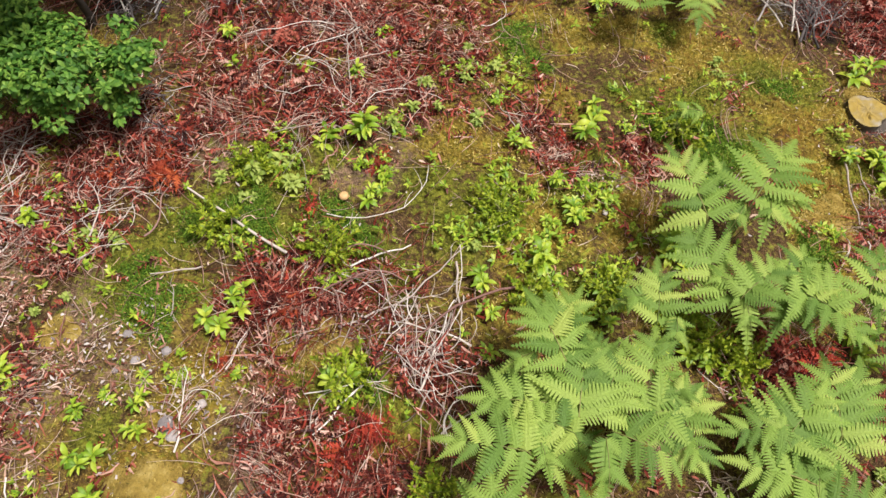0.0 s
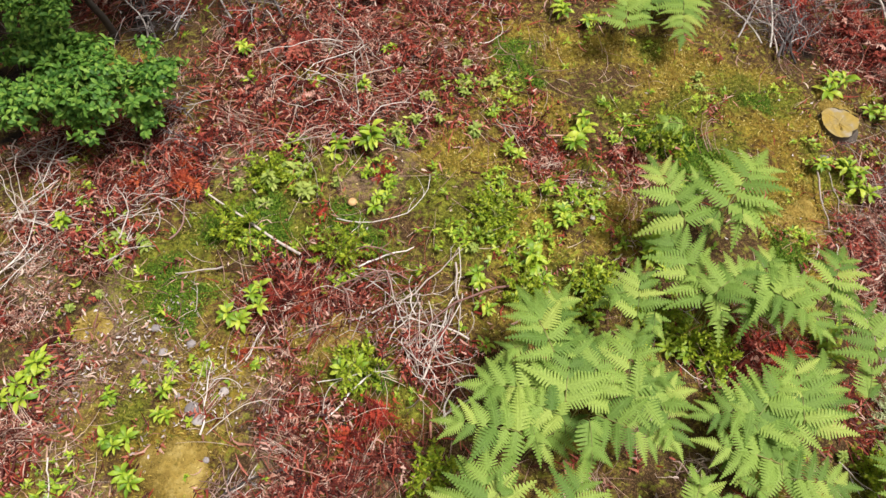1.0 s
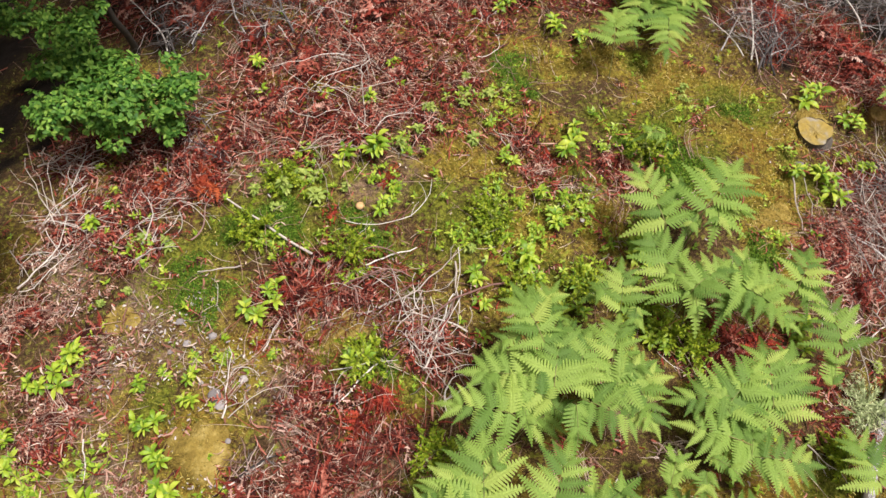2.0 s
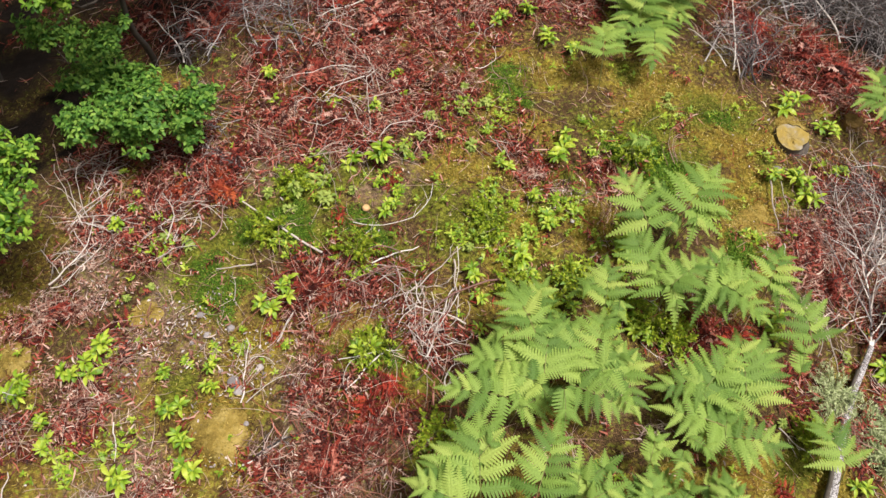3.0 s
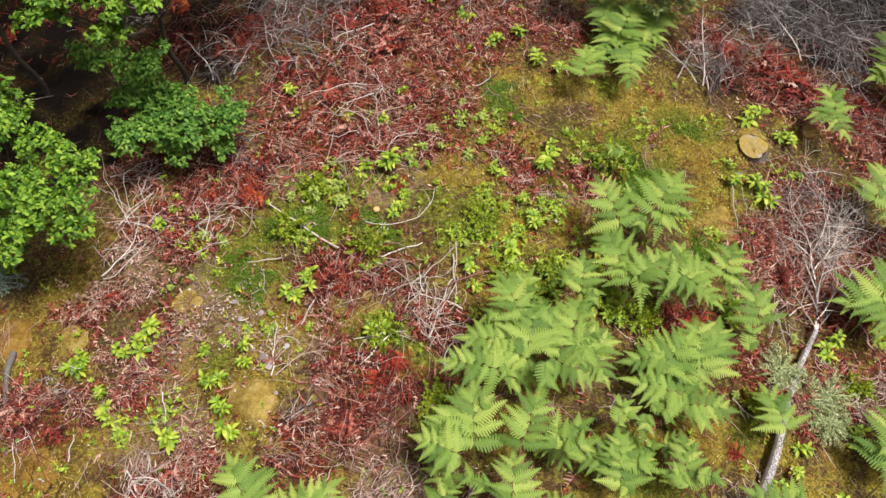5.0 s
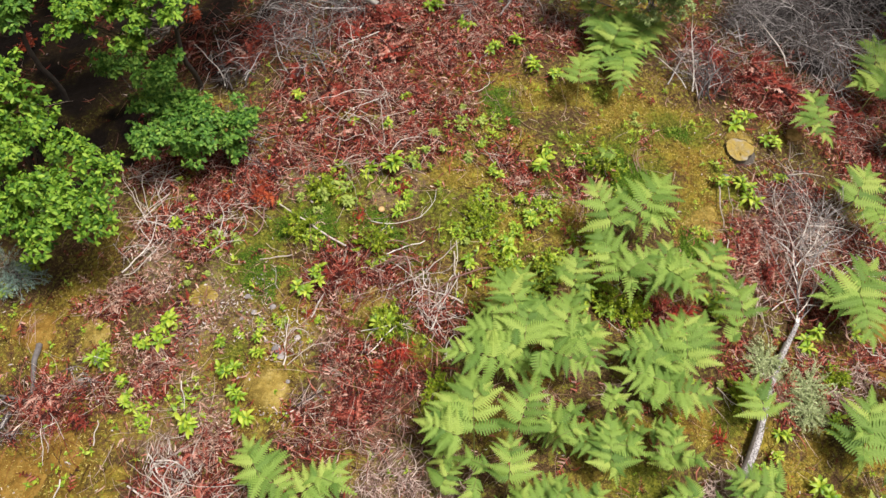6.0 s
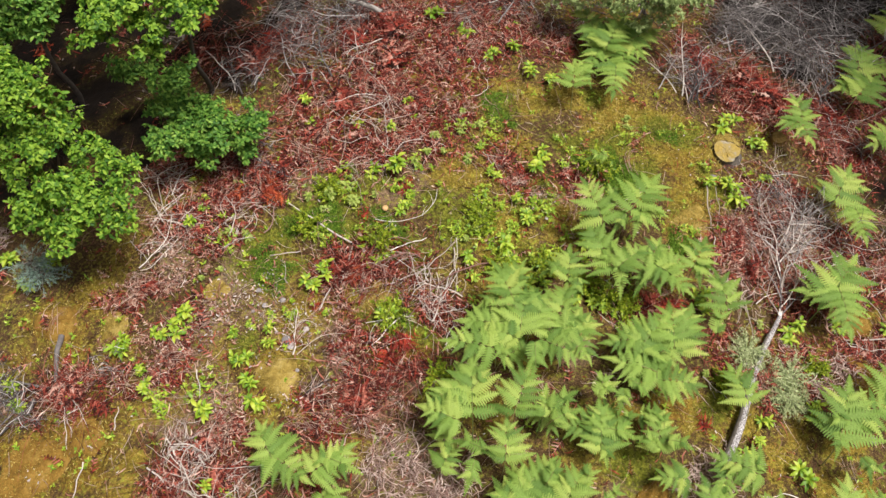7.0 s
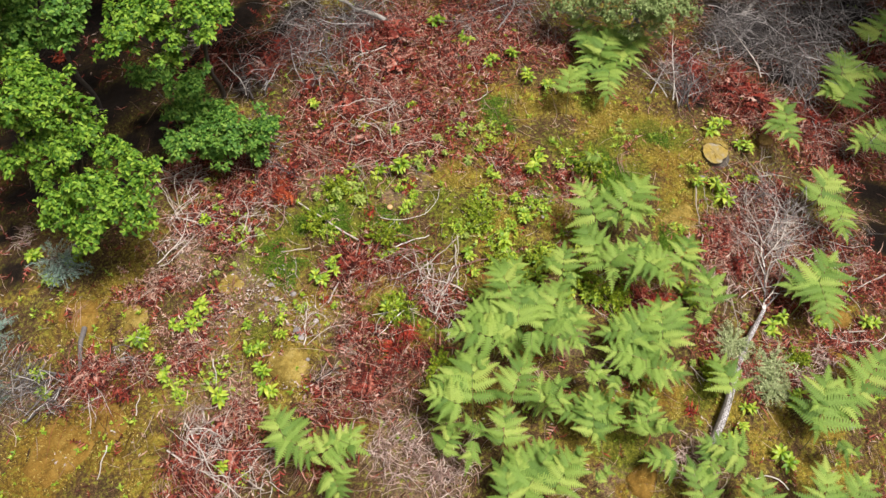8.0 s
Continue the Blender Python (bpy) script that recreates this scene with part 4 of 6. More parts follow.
# ---- dead bracken fronds ----
def dead_frond(seed, material, label):
    r = random.Random(seed)
    top = new("dead_bracken")
    top.empty_display_size = 0.05
    tagged(top, label, "dead fern", "dead bracken fronds")
    shapes = [pinna_mesh("pinna", 10, seed * 7 + i, material, 0.17, 0.03, 0.2) for i in range(3)]
    for blade in range(2):
        turn, high = r.uniform(0, 360) if blade else 0, r.uniform(0.03, 0.1)
        along = pose(0, 0, 0, 0, 0, turn)
        spine = lambda s: np.array([0.05 * math.sin(s * 3 + blade), 0.42 * s - 0.12, high + 0.04 * math.sin(s * 3)])
        pts = np.array([[*(along @ Vector(spine(s)))] for s in np.linspace(0, 1, 7)])
        part("stalk", mesh_from("stalk", *tubes(pts[None], np.linspace(0.004, 0.0015, 7)[None], 4), STRAW if blade == 1 else material, True), top)
        for i in range(5):
            s = 0.08 + 0.85 * i / 5
            for side in (-1, 1):
                m = along @ Matrix.Translation(spine(s)) @ pose(0, 0, 0, 0, 0, side * r.uniform(35, 80)) @ pose(0, 0, 0, r.uniform(-25, 30), r.uniform(-50, 50), 0) @ Matrix.Scale(0.24 * (1.05 - s) * r.uniform(0.7, 1.2) + 0.03, 4)
                part("pinna", r.choice(shapes), top, m=m)
    return top


DEAD_RUST = [(-1.79, 4.87, 0.35), (-1.28, 4.38, 0.33), (-0.71, 5.01, 0.39), (-1.09, 3.76, 0.29), (-0.38, 4.24, 0.29), (-0.74, 5.61, 0.4), (0.06, 5.35, 0.31), (-1.61, 3.89, 0.29), (-1.91, 3.34, 0.21), (3.57, 5.34, 0.33), (4.06, 5.2, 0.37), (4.43, 4.93, 0.4), (5.12, 4.61, 0.36), (2.17, 1.55, 0.29), (2.36, 1.47, 0.22), (-3.8, 0.68, 0.28), (-3.43, 0.47, 0.21), (-0.83, 0.46, 0.26), (-0.61, 0.71, 0.24), (-0.31, 0.77, 0.21), (-2.1, -0.21, 0.25), (-2.27, 0.13, 0.23), (-1.1, 1.91, 0.22), (-3.39, 5.61, 0.33), (-2.56, 5.21, 0.32), (4.34, 3.31, 0.26), (3.47, 2.2, 0.24), (4.72, 1.23, 0.27), (-1.36, 0.47, 0.2), (-3.19, 1.8, 0.19), (-2.62, 1.62, 0.19)]
DEAD_ORANGE = [(-3.49, 6.29, 0.26), (-2.43, 5.43, 0.24), (-2.46, 5.07, 0.2), (-6.02, 6.19, 0.22), (-2.36, 2.98, 0.24), (-2.08, 3, 0.24), (-1.92, 2.86, 0.2), (-0.45, 3.84, 0.18), (-0.46, 3.01, 0.14), (4.9, 2.16, 0.2), (-0.97, 1.84, 0.16), (-0.55, 0.89, 0.15), (-1.32, 1.49, 0.11), (-3.03, 2.74, 0.14)]
DEAD_CRIMSON = [(-0.55, 0.93, 0.24), (-0.42, 1.05, 0.2), (-0.5, 2.96, 0.13), (4.3, 5.16, 0.3), (3.48, 5.44, 0.3), (4.21, 5.55, 0.26), (-2.5, 5.41, 0.3), (-2.42, 5.7, 0.26), (-1.21, 5.58, 0.26), (2.18, 1.64, 0.22), (2.4, 1.61, 0.24), (-0.94, 1.93, 0.22), (-1.12, 1.88, 0.2), (0.86, 3.29, 0.13), (-0.88, 2.61, 0.13), (2.61, 0.37, 0.14), (5.28, 4.81, 0.3), (-0.37, 3.85, 0.18)]
for spots, material, label, first in ((DEAD_CRIMSON, CRIMSON, "withered crimson bracken fronds heaped on litter", 80), (DEAD_RUST, RUST, "withered dark rust-red bracken fronds lying flat", 60), (DEAD_ORANGE, ORANGE, "withered orange-red bracken fronds among twigs", 70)):
    made = [dead_frond(first + i, material, label) for i in range(3)]
    for i, (x, y, size) in enumerate(spots):
        m = Matrix.Translation(at(x, y)) @ pose(0, 0, 0, plant_rng.uniform(-8, 8), plant_rng.uniform(-8, 8), plant_rng.uniform(0, 360)) @ Matrix.Scale(size / 0.3, 4)
        if i < 3:
            made[i].matrix_basis = m
        else:
            copy_thing(made[i % 3], m).scale = m.to_scale()


# ---- dead branches ----
def branch(x, y, heading, length, radius, forks, material, label, name="dead_branch", rise=0.03, bend=0.16, seed=0, spread=0.7, twig=0.5, dz=0.0):
    """A fallen branch with a crooked stem and forking twigs."""
    r = np.random.default_rng(seed)
    top = thing(name, x, y, label, "branch", "dead branches", dz=dz)
    h = radians(heading)
    stem = wander((0, 0, radius + 0.05), h, length, 9, bend, rise, rise * 1.4, r)
    base = np.array(top.matrix_basis.translation)
    floor = ground_z(stem[:, 0] + base[0], stem[:, 1] + base[1]) - base[2]
    stem[:, 2] = np.maximum(stem[:, 2] + (floor if rise < 0.15 else 0), floor + radius * 0.6)
    rad = radius * np.interp(np.linspace(0, 1, 9), [0, 1], [1, 0.3])
    part("stem", mesh_from("stem", *tubes(stem[None], rad[None], 6), material, True), top)
    for i in range(forks):
        k = r.integers(1, 8)
        way = math.atan2(*(stem[k + 1] - stem[k])[[1, 0]]) if k < 8 else h
        side = 1 if i % 2 else -1
        pieces, lt = [], length * twig * r.uniform(0.5, 1.0) * (1.1 - k / 10)
        line = wander(stem[k], way + side * r.uniform(0.35, 1) * spread, lt, 6, bend * 1.3, r.uniform(0, 0.35), 0.5, r)
        pieces.append(tubes(line[None], (rad[k] * 0.6 * np.linspace(1, 0.3, 6))[None], 4))
        for _ in range(3):
            j = r.integers(1, 5)
            sub = wander(line[j], way + side * r.uniform(-0.5, 1.3), lt * r.uniform(0.3, 0.6), 6, bend * 1.5, r.uniform(-0.1, 0.4), 0.5, r)
            pieces.append(tubes(sub[None], (rad[k] * 0.35 * np.linspace(1, 0.3, 6))[None], 3))
        part("twig", mesh_from("twig", *joined(pieces), material, True), top)
    return top


BRANCHES = [(-0.81, 5.49, -137.42, 0.81, 4), (-1.07, 5.75, -107.97, 0.74, 3), (-3.65, 3.34, -14.18, 0.7, 4), (-3.37, 2.6, 44.08, 0.67, 3), (-3.38, 2.04, 44.15, 0.74, 3), (-2.4, 2.36, 59.6, 0.55, 4), (-2.45, 2.2, 29.26, 0.58, 4), (-3.91, 0.55, -41.28, 0.49, 3), (-1.52, 0.93, 31.35, 0.55, 5), (0.17, 1.57, 145.84, 0.61, 3), (-0.64, 1.69, 13.76, 0.98, 3), (-2.82, -0.14, -27.17, 0.99, 7)] + [(-2.62, 0.08, 23.46, 0.55, 7), (-1.76, -0.16, -174.01, 0.46, 6), (-2.69, 0.14, -37.73, 0.76, 6), (-1.78, -0.54, 142.21, 0.73, 6), (-1.45, 0.47, 33.04, 0.44, 4), (-0.01, 1.03, 47.48, 0.36, 2), (3.32, 1.81, -79.28, 0.56, 2), (2.67, 0.86, -38.13, 0.38, 2), (-2.49, 0.81, -70.73, 0.33, 2), (3.57, -0.41, 135.19, 0.55, 1), (3.45, 1.75, 62.69, 0.54, 2)]
for i, (x, y, heading, length, forks) in enumerate(BRANCHES):
    branch(x, y, heading, length, 0.0045 + 0.005 * length, int(forks), BONE, "bleached dead branch with forking twigs on litter", seed=100 + i, bend=0.24)
DEAD_SHRUB = [(3.25, 4.75, 82, 0.9, 6), (3.2, 4.75, 112, 0.8, 5), (3.3, 4.78, 60, 0.85, 5), (3.12, 4.8, 95, 1.0, 6), (3.4, 4.8, 40, 0.7, 4), (3.05, 4.85, 130, 0.6, 4), (4.7, 5.3, 55, 1.3, 6), (4.6, 5.5, 100, 1.2, 6), (5.1, 5.4, 75, 1.2, 6), (-2.75, 4.75, 95, 0.7, 5), (-2.5, 4.8, 60, 0.5, 4)]
for i, (x, y, heading, length, forks) in enumerate(DEAD_SHRUB):
    branch(x, y, heading, length, 0.005 + 0.005 * length, int(forks), BONE if i % 2 else GREY_TWIG, "pale upright dead shrub stem with fine twigs", seed=260 + i, rise=0.5, spread=0.8)
GREY_BRANCHES = [(-2.63, 4.64, 111.32, 0.81, 5), (-2.48, 4.73, 78.38, 0.46, 5), (-1.9, 3.25, 150.69, 0.45, 6), (-1.82, 3.15, 159.13, 0.32, 5), (-1.26, 6.16, 157.77, 1.16, 6), (-1.08, 6.01, -178.19, 0.83, 6), (-1.93, 4.77, 102.25, 0.88, 5), (-1.47, 4.83, 110.89, 1.23, 5), (3.34, 4.63, 98.48, 1.01, 6), (3.19, 4.71, 68.17, 1.37, 5), (2.8, 4.86, 66.33, 0.68, 4), (5.2, 5.18, 57.33, 2.01, 6), (5.21, 5.53, 113.33, 1.15, 6)] + [(-4.48, 0.27, 50.93, 0.46, 4), (-4.71, 0.59, 22.39, 0.45, 4), (5.5, 2.84, 137.46, 0.34, 4), (4.01, 2.58, 39.82, 0.78, 6), (3.95, 2.49, 79.76, 0.7, 6), (4.05, 2.42, 19.56, 0.73, 5), (4.23, 2.86, 43.62, 0.89, 5), (3.87, 2.65, 99.69, 0.59, 4), (4.39, 6.25, 41.55, 1.32, 6), (5.72, 5.99, 99.53, 1.04, 6), (4.02, 5.79, 95.22, 0.89, 5), (0.71, 5.87, 65.54, 0.9, 4), (-1.36, 0.53, 35.44, 0.42, 5)]
for i, (x, y, heading, length, forks) in enumerate(GREY_BRANCHES):
    branch(x, y, heading, length, 0.006 + 0.006 * length, int(forks), GREY_TWIG, "grey dead twiggy branch half sunk in litter", seed=200 + i, rise=0.2, spread=0.9)


def straight_stick(x, y, heading, length, radius, material, label, lift=0.05):
    top = thing("stick", x, y, label, "stick", "loose sticks")
    h = radians(heading)
    s = np.linspace(0, 1, 7)
    b = np.array(top.matrix_basis.translation)
    px, py = math.cos(h) * length * s, math.sin(h) * length * s
    pts = np.stack([px + 0.01 * np.sin(s * 9), py, ground_z(px + b[0], py + b[1]) - b[2] + lift + radius], 1)
    part("shaft", mesh_from("shaft", *tubes(pts[None], (radius * np.linspace(0.55, 1, 7))[None], 6), material, True), top)
    return top


STICKS = [(-1.77, 2.76, -35.38, 1.09), (-0.74, 1.02, 48.34, 0.44), (0.54, 3.3, 110.03, 0.19), (3.09, 2.71, 84.3, 0.61), (3.05, 2.31, 79.66, 0.25), (-1.21, 1.7, -110.72, 0.29), (0.11, 1.7, 93.85, 0.44), (-1.9, 2.09, 10.61, 0.33), (0.05, 1.77, -110.91, 0.52), (4.93, 1.97, 27.4, 0.62), (4.47, 1.42, 4.89, 0.54), (3.01, -0.27, 135.31, 0.31), (-3.52, -0.4, 87.32, 0.34), (-3.24, 0.46, -85.56, 0.24), (-0.21, 2.28, -158.13, 0.42)]
for i, (x, y, heading, length) in enumerate(STICKS):
    straight_stick(x, y, heading, length, 0.005 + 0.007 * length, BONE, "straight pale weathered stick lying on moss")


def curved_stem(x, y, heading, length, turn, radius, material, label, lift, seed):
    """A thin stem on a bow: it turns by so many degrees along its length and rises in the middle."""
    r = np.random.default_rng(seed)
    top = thing("curved_stem", x, y, label, "twig", "curved dead stems")
    b = np.array(top.matrix_basis.translation)
    k = 12
    h, p, pts = radians(heading), np.zeros(2), [np.zeros(2)]
    for i in range(k - 1):
        p = p + np.array([math.cos(h), math.sin(h)]) * length / (k - 1)
        h += radians(turn) / (k - 2) + r.normal(0, 0.1)
        pts.append(p)
    pts = np.array(pts)
    z = ground_z(pts[:, 0] + b[0], pts[:, 1] + b[1]) - b[2]
    s = np.linspace(0, 1, k)
    line = np.column_stack([pts, z + 0.045 + radius + lift * np.sin(s * np.pi)])
    part("stem", mesh_from("stem", *tubes(line[None], (radius * np.linspace(1, 0.45, k))[None], 6), material, True), top)
    for i in range(2):
        j = int(r.integers(4, 10))
        way = math.atan2(*(line[j] - line[j - 1])[[1, 0]]) + r.choice((-1, 1)) * r.uniform(0.4, 0.9)
        twig = wander(line[j], way, length * r.uniform(0.15, 0.35), 6, 0.15, 0.1, 0.3, r)
        part("twig", mesh_from("twig", *tubes(twig[None], (radius * 0.5 * np.linspace(1, 0.4, 6))[None], 4), material, True), top)
    return top


# x, y, heading, length, turn
STEMS_PALE = [(-0.63, 2.1, -6.45, 0.55, -34.32), (0.11, 2.26, -86.85, 0.42, -27.21), (-0.06, 1.51, 46.76, 0.35, 44.95), (-0.16, 1.83, -89.38, 0.51, 23.52), (-0.22, 1.66, -121.23, 0.39, 99.46), (-0.08, 1.77, -61.52, 0.3, -50.02), (-0.06, 1.51, -10.6, 0.39, 118.72), (-0.78, 2.52, -16.89, 0.98, 104.24), (-2.43, 2.62, 150.82, 0.5, -122.22), (-2.43, 2.62, 2.68, 0.47, 51.46), (-2.24, 2.44, 15.36, 0.25, 73.72), (-3.38, 3.3, -2.54, 0.75, 9.83), (-2.18, 2.67, 29.93, 0.29, -50.92), (-2.24, 3.28, 23.53, 0.58, -94.47), (-1.75, 3.08, -68.18, 0.15, -80.39), (-3.14, 2.64, 6.11, 0.58, -23.76), (-0.22, 1.47, -102.28, 0.35, 137.56)]
STEMS_PALE_TOO = [(-0.76, 1.06, 93.43, 0.35, -69.56), (0.02, 0.97, 109.07, 0.37, -90.65), (1.6, 1.5, -78.68, 0.26, 66.49), (1.55, 1.93, -19.05, 0.4, -40), (3.27, 3.3, -99.97, 0.58, -2.46), (2.93, 2.61, -95.73, 0.39, -26.71), (0.43, 3.52, -77.83, 0.25, 84.56), (0.31, 4.43, 6.68, 0.5, 113.83), (-0.81, 1.26, 2.11, 0.49, 30.76), (-1.2, 1.71, -112.67, 0.26, -2.58), (-1.71, 1.79, 73.45, 0.3, 56.98), (-0.6, 3.43, 79.21, 0.75, -92.73), (-1.37, 3.76, -52.69, 0.64, 85.15), (-1.01, 4.13, -42.44, 0.77, 83.23), (1.01, 1.97, -26.96, 0.28, 0.61), (-2.56, 2.15, 32.49, 0.51, 14.08), (-1.51, 1.24, 55.05, 0.25, -74.6), (-1.25, 3.23, -1.81, 0.53, 48.16)]
STEMS_BROWN = [(0.57, 1.99, -169.42, 1.18, 12.59), (-0.81, 2.08, 40.62, 0.57, -92.03), (-0.73, 2, -52.75, 0.4, -19.45), (-2.01, 2.39, 37.93, 0.45, 75.3), (-0.69, 1.92, 48.41, 0.5, -53.09), (-0.47, 2.13, -36.98, 0.41, -54.5), (-0.57, 1.62, 68.76, 0.3, -193.98), (-0.8, 1.88, 53.68, 0.5, -94.53)]
RUSSET = varied("russet_stem", [(0, (0.20, 0.10, 0.085)), (1, (0.36, 0.22, 0.19))], 0.6)
STEMS_FRONT = [(-2.8, -0.15, -10.01, 0.99, -31.05), (-2.61, 0.16, -43.32, 0.5, 47.98), (-1.64, -0.12, -165.07, 0.81, -29.77), (-2.23, 0.41, -119.04, 0.44, -51.23), (-2.65, 0.02, -53.37, 0.43, 52.34), (-1.32, 4.88, 66.88, 0.83, -36.83), (-3.69, 3.6, -78.02, 0.96, 77.87), (-3.34, 2.57, 49.38, 0.56, 23.09), (-3.36, 2.01, 8.37, 0.66, 79.44), (-3.89, 0.57, -52.19, 0.54, 18.64), (-1.48, 0.93, 39.96, 0.53, -22.45), (3.74, 1.68, 85.56, 0.81, -19.05), (4.15, 2.02, 46.82, 1.09, -19.63), (3.17, 1.49, 60.85, 0.63, 24.09), (5.21, 4.69, -7.01, 0.72, -91.42), (5.02, 4.34, 11.04, 0.65, -108.52)]
STEMS_LOOPED = [(-0.19, 1.98, -93, 0.61, 20), (-0.1, 1.83, -73, 0.4, -25), (0.07, 1.86, -117, 0.41, 10), (0.13, 1.9, -92, 0.49, -40), (-0.19, 1.58, -76, 0.39, 60), (-0.23, 1.44, -69, 0.19, 40), (-0.12, 1.36, -3, 0.37, 40), (0.19, 1.76, -68, 0.22, -60), (0.07, 1.22, -127, 0.27, 70), (0.25, 1.33, -152, 0.23, 20), (-0.71, 2.08, -14, 0.66, -30), (-0.58, 1.63, 25, 0.44, 20), (-0.16, 1.89, -111, 0.44, 40), (0.02, 1.78, -98, 0.42, -15)]
STEMS_LEFT = [(-3.73, 3.53, -26, 0.64, -30), (-3.5, 3.28, -36, 0.51, 10), (-3.06, 3.01, -143, 0.49, 8), (-3.42, 2.63, 6, 0.43, -15), (-3.48, 2.35, 14, 0.49, 8), (-3.58, 2.42, -49, 0.51, 5), (-3.34, 2.63, -51, 0.5, -10), (-2.6, 2.44, 42, 0.54, -35), (-2.4, 2.24, 19, 0.18, 20), (-3.82, 0.64, -55, 0.53, 5), (-3.67, 0.46, -133, 0.24, 10), (-4.53, 0.78, -8, 0.48, -10), (-4.45, 0.2, 47, 0.46, 5), (-2.04, -0.14, 11, 0.4, -10), (-2.17, 2.78, -34, 0.4, -40)]
for i, (x, y, heading, length, turn) in enumerate(STEMS_PALE + STEMS_PALE_TOO + STEMS_FRONT + STEMS_LOOPED + STEMS_LEFT):
    curved_stem(x, y, heading, length, turn, 0.003 + 0.0014 * length, BONE, "bowed bleached dead stem over litter and moss", 0.05, 600 + i)
for i, (x, y, heading, length, turn) in enumerate(STEMS_BROWN):
    curved_stem(x, y, heading, length, turn, 0.006 + 0.003 * length, RUSSET, "bowed russet-brown dead stem over litter", 0.08, 650 + i)


for x, y, heading, length in [(-1.58, 6.44, -38, 0.9), (5.05, 7.34, -128, 0.88)]:
    straight_stick(x, y, heading, length, 0.042, PALE_LOG, "thick pale grey dead limb among brushwood", 0.22)
for x, y, heading, length, thick in [(-4.46, 0.2, 50, 0.47, 0.026), (-4.54, 0.79, -12, 0.51, 0.014), (-4.69, 0.48, 28, 0.52, 0.016)]:
    straight_stick(x, y, heading, length, thick, LOGWOOD, "pale grey dead limb lying on moss", 0.03)
straight_stick(-4.0, 0.76, 100, 0.52, 0.034, LOGWOOD, "short thick grey dead log sunk in moss", 0.01)


# ---- tangles of thin stems ----
def tangle(name, x, y, rx, ry, count, length, radius, material, label, high=0.18, seed=0, bend=0.22):
    r = np.random.default_rng(seed)
    lines = []
    roots = [(x + rx * r.normal(0, 0.5), y + ry * r.normal(0, 0.5)) for _ in range(max(3, count // 9))]
    for i in range(count):
        sx, sy = roots[i % len(roots)]
        sx, sy = sx + rx * r.normal(0, 0.13), sy + ry * r.normal(0, 0.13)
        z = float(ground_z(sx, sy)) + 0.03 + r.uniform(0.0, high) * r.uniform(0.2, 1)
        lines.append(wander((sx, sy, z), r.uniform(0, 2 * math.pi), length * r.uniform(0.4, 1.2), 7, bend, r.uniform(-0.1, 0.5), 0.7, r))
    pts = np.array(lines)
    pts[:, :, 2] = np.maximum(pts[:, :, 2], ground_z(pts[:, :, 0], pts[:, :, 1]) + 0.004)
    rad = radius * r.uniform(0.5, 1.3, count)[:, None] * np.linspace(1, 0.35, 7)[None]
    v, f = tubes(pts, rad, 4 if radius > 0.004 else 3)
    return stuff(name, v, f, material, label, "brushwood")


TANGLES_BONE = [(-0.11, 1.49, 0.22, 8), (-0.33, 1.91, 0.29, 14), (-0.59, 1.98, 0.26, 12), (0.05, 1.29, 0.21, 6), (-2.19, 2.75, 0.27, 10), (-3.3, 3.3, 0.29, 8), (-1.27, 5.16, 0.31, 12), (0.52, 5.02, 0.23, 6), (-2.49, 0.02, 0.26, 22), (-2.05, -0.21, 0.28, 20), (-1.85, -0.43, 0.22, 12), (-1.2, 5.27, 0.28, 16), (-3.09, 2.66, 0.34, 18), (-0.64, 3.28, 0.35, 14), (4.97, 2.13, 0.42, 14), (5.21, 4.62, 0.4, 18), (4.97, 1.32, 0.27, 14), (-1.04, 4.15, 0.44, 34), (4.09, 2.59, 0.5, 50), (4.44, 3.06, 0.44, 40)]
for i, (x, y, r, n) in enumerate(TANGLES_BONE):
    tangle("pale_stems", x, y, r, r, int(n), min(r * 1.7, 0.8), 0.0042, BONE, "loose tangle of pale curved dead stems", 0.12, 300 + i, 0.33)
TANGLES_RED = [(-1.03, 1.91, 0.35, 160), (-0.46, 1.84, 0.32, 120), (-3.77, 0.55, 0.3, 120), (2.23, 1.49, 0.32, 140), (4.36, 5.03, 0.49, 150), (3.72, 5.26, 0.41, 120), (-0.77, 0.46, 0.35, 140), (5.15, 4.72, 0.48, 120), (-0.31, 0.83, 0.27, 100), (-2.51, 5.45, 0.48, 160), (-3.36, 5.48, 0.57, 140), (-1.86, 5.47, 0.48, 120), (3.63, 2.62, 0.35, 120), (-2.53, 3.13, 0.35, 80), (-2.61, -0.31, 0.34, 120)]
for i, (x, y, r, n) in enumerate(TANGLES_RED):
    tangle("rusty_stems", x, y, r, r, int(n), r * 1.6, 0.003, RUST, "heap of thin rust-brown dead stems", 0.12, 330 + i, 0.2)
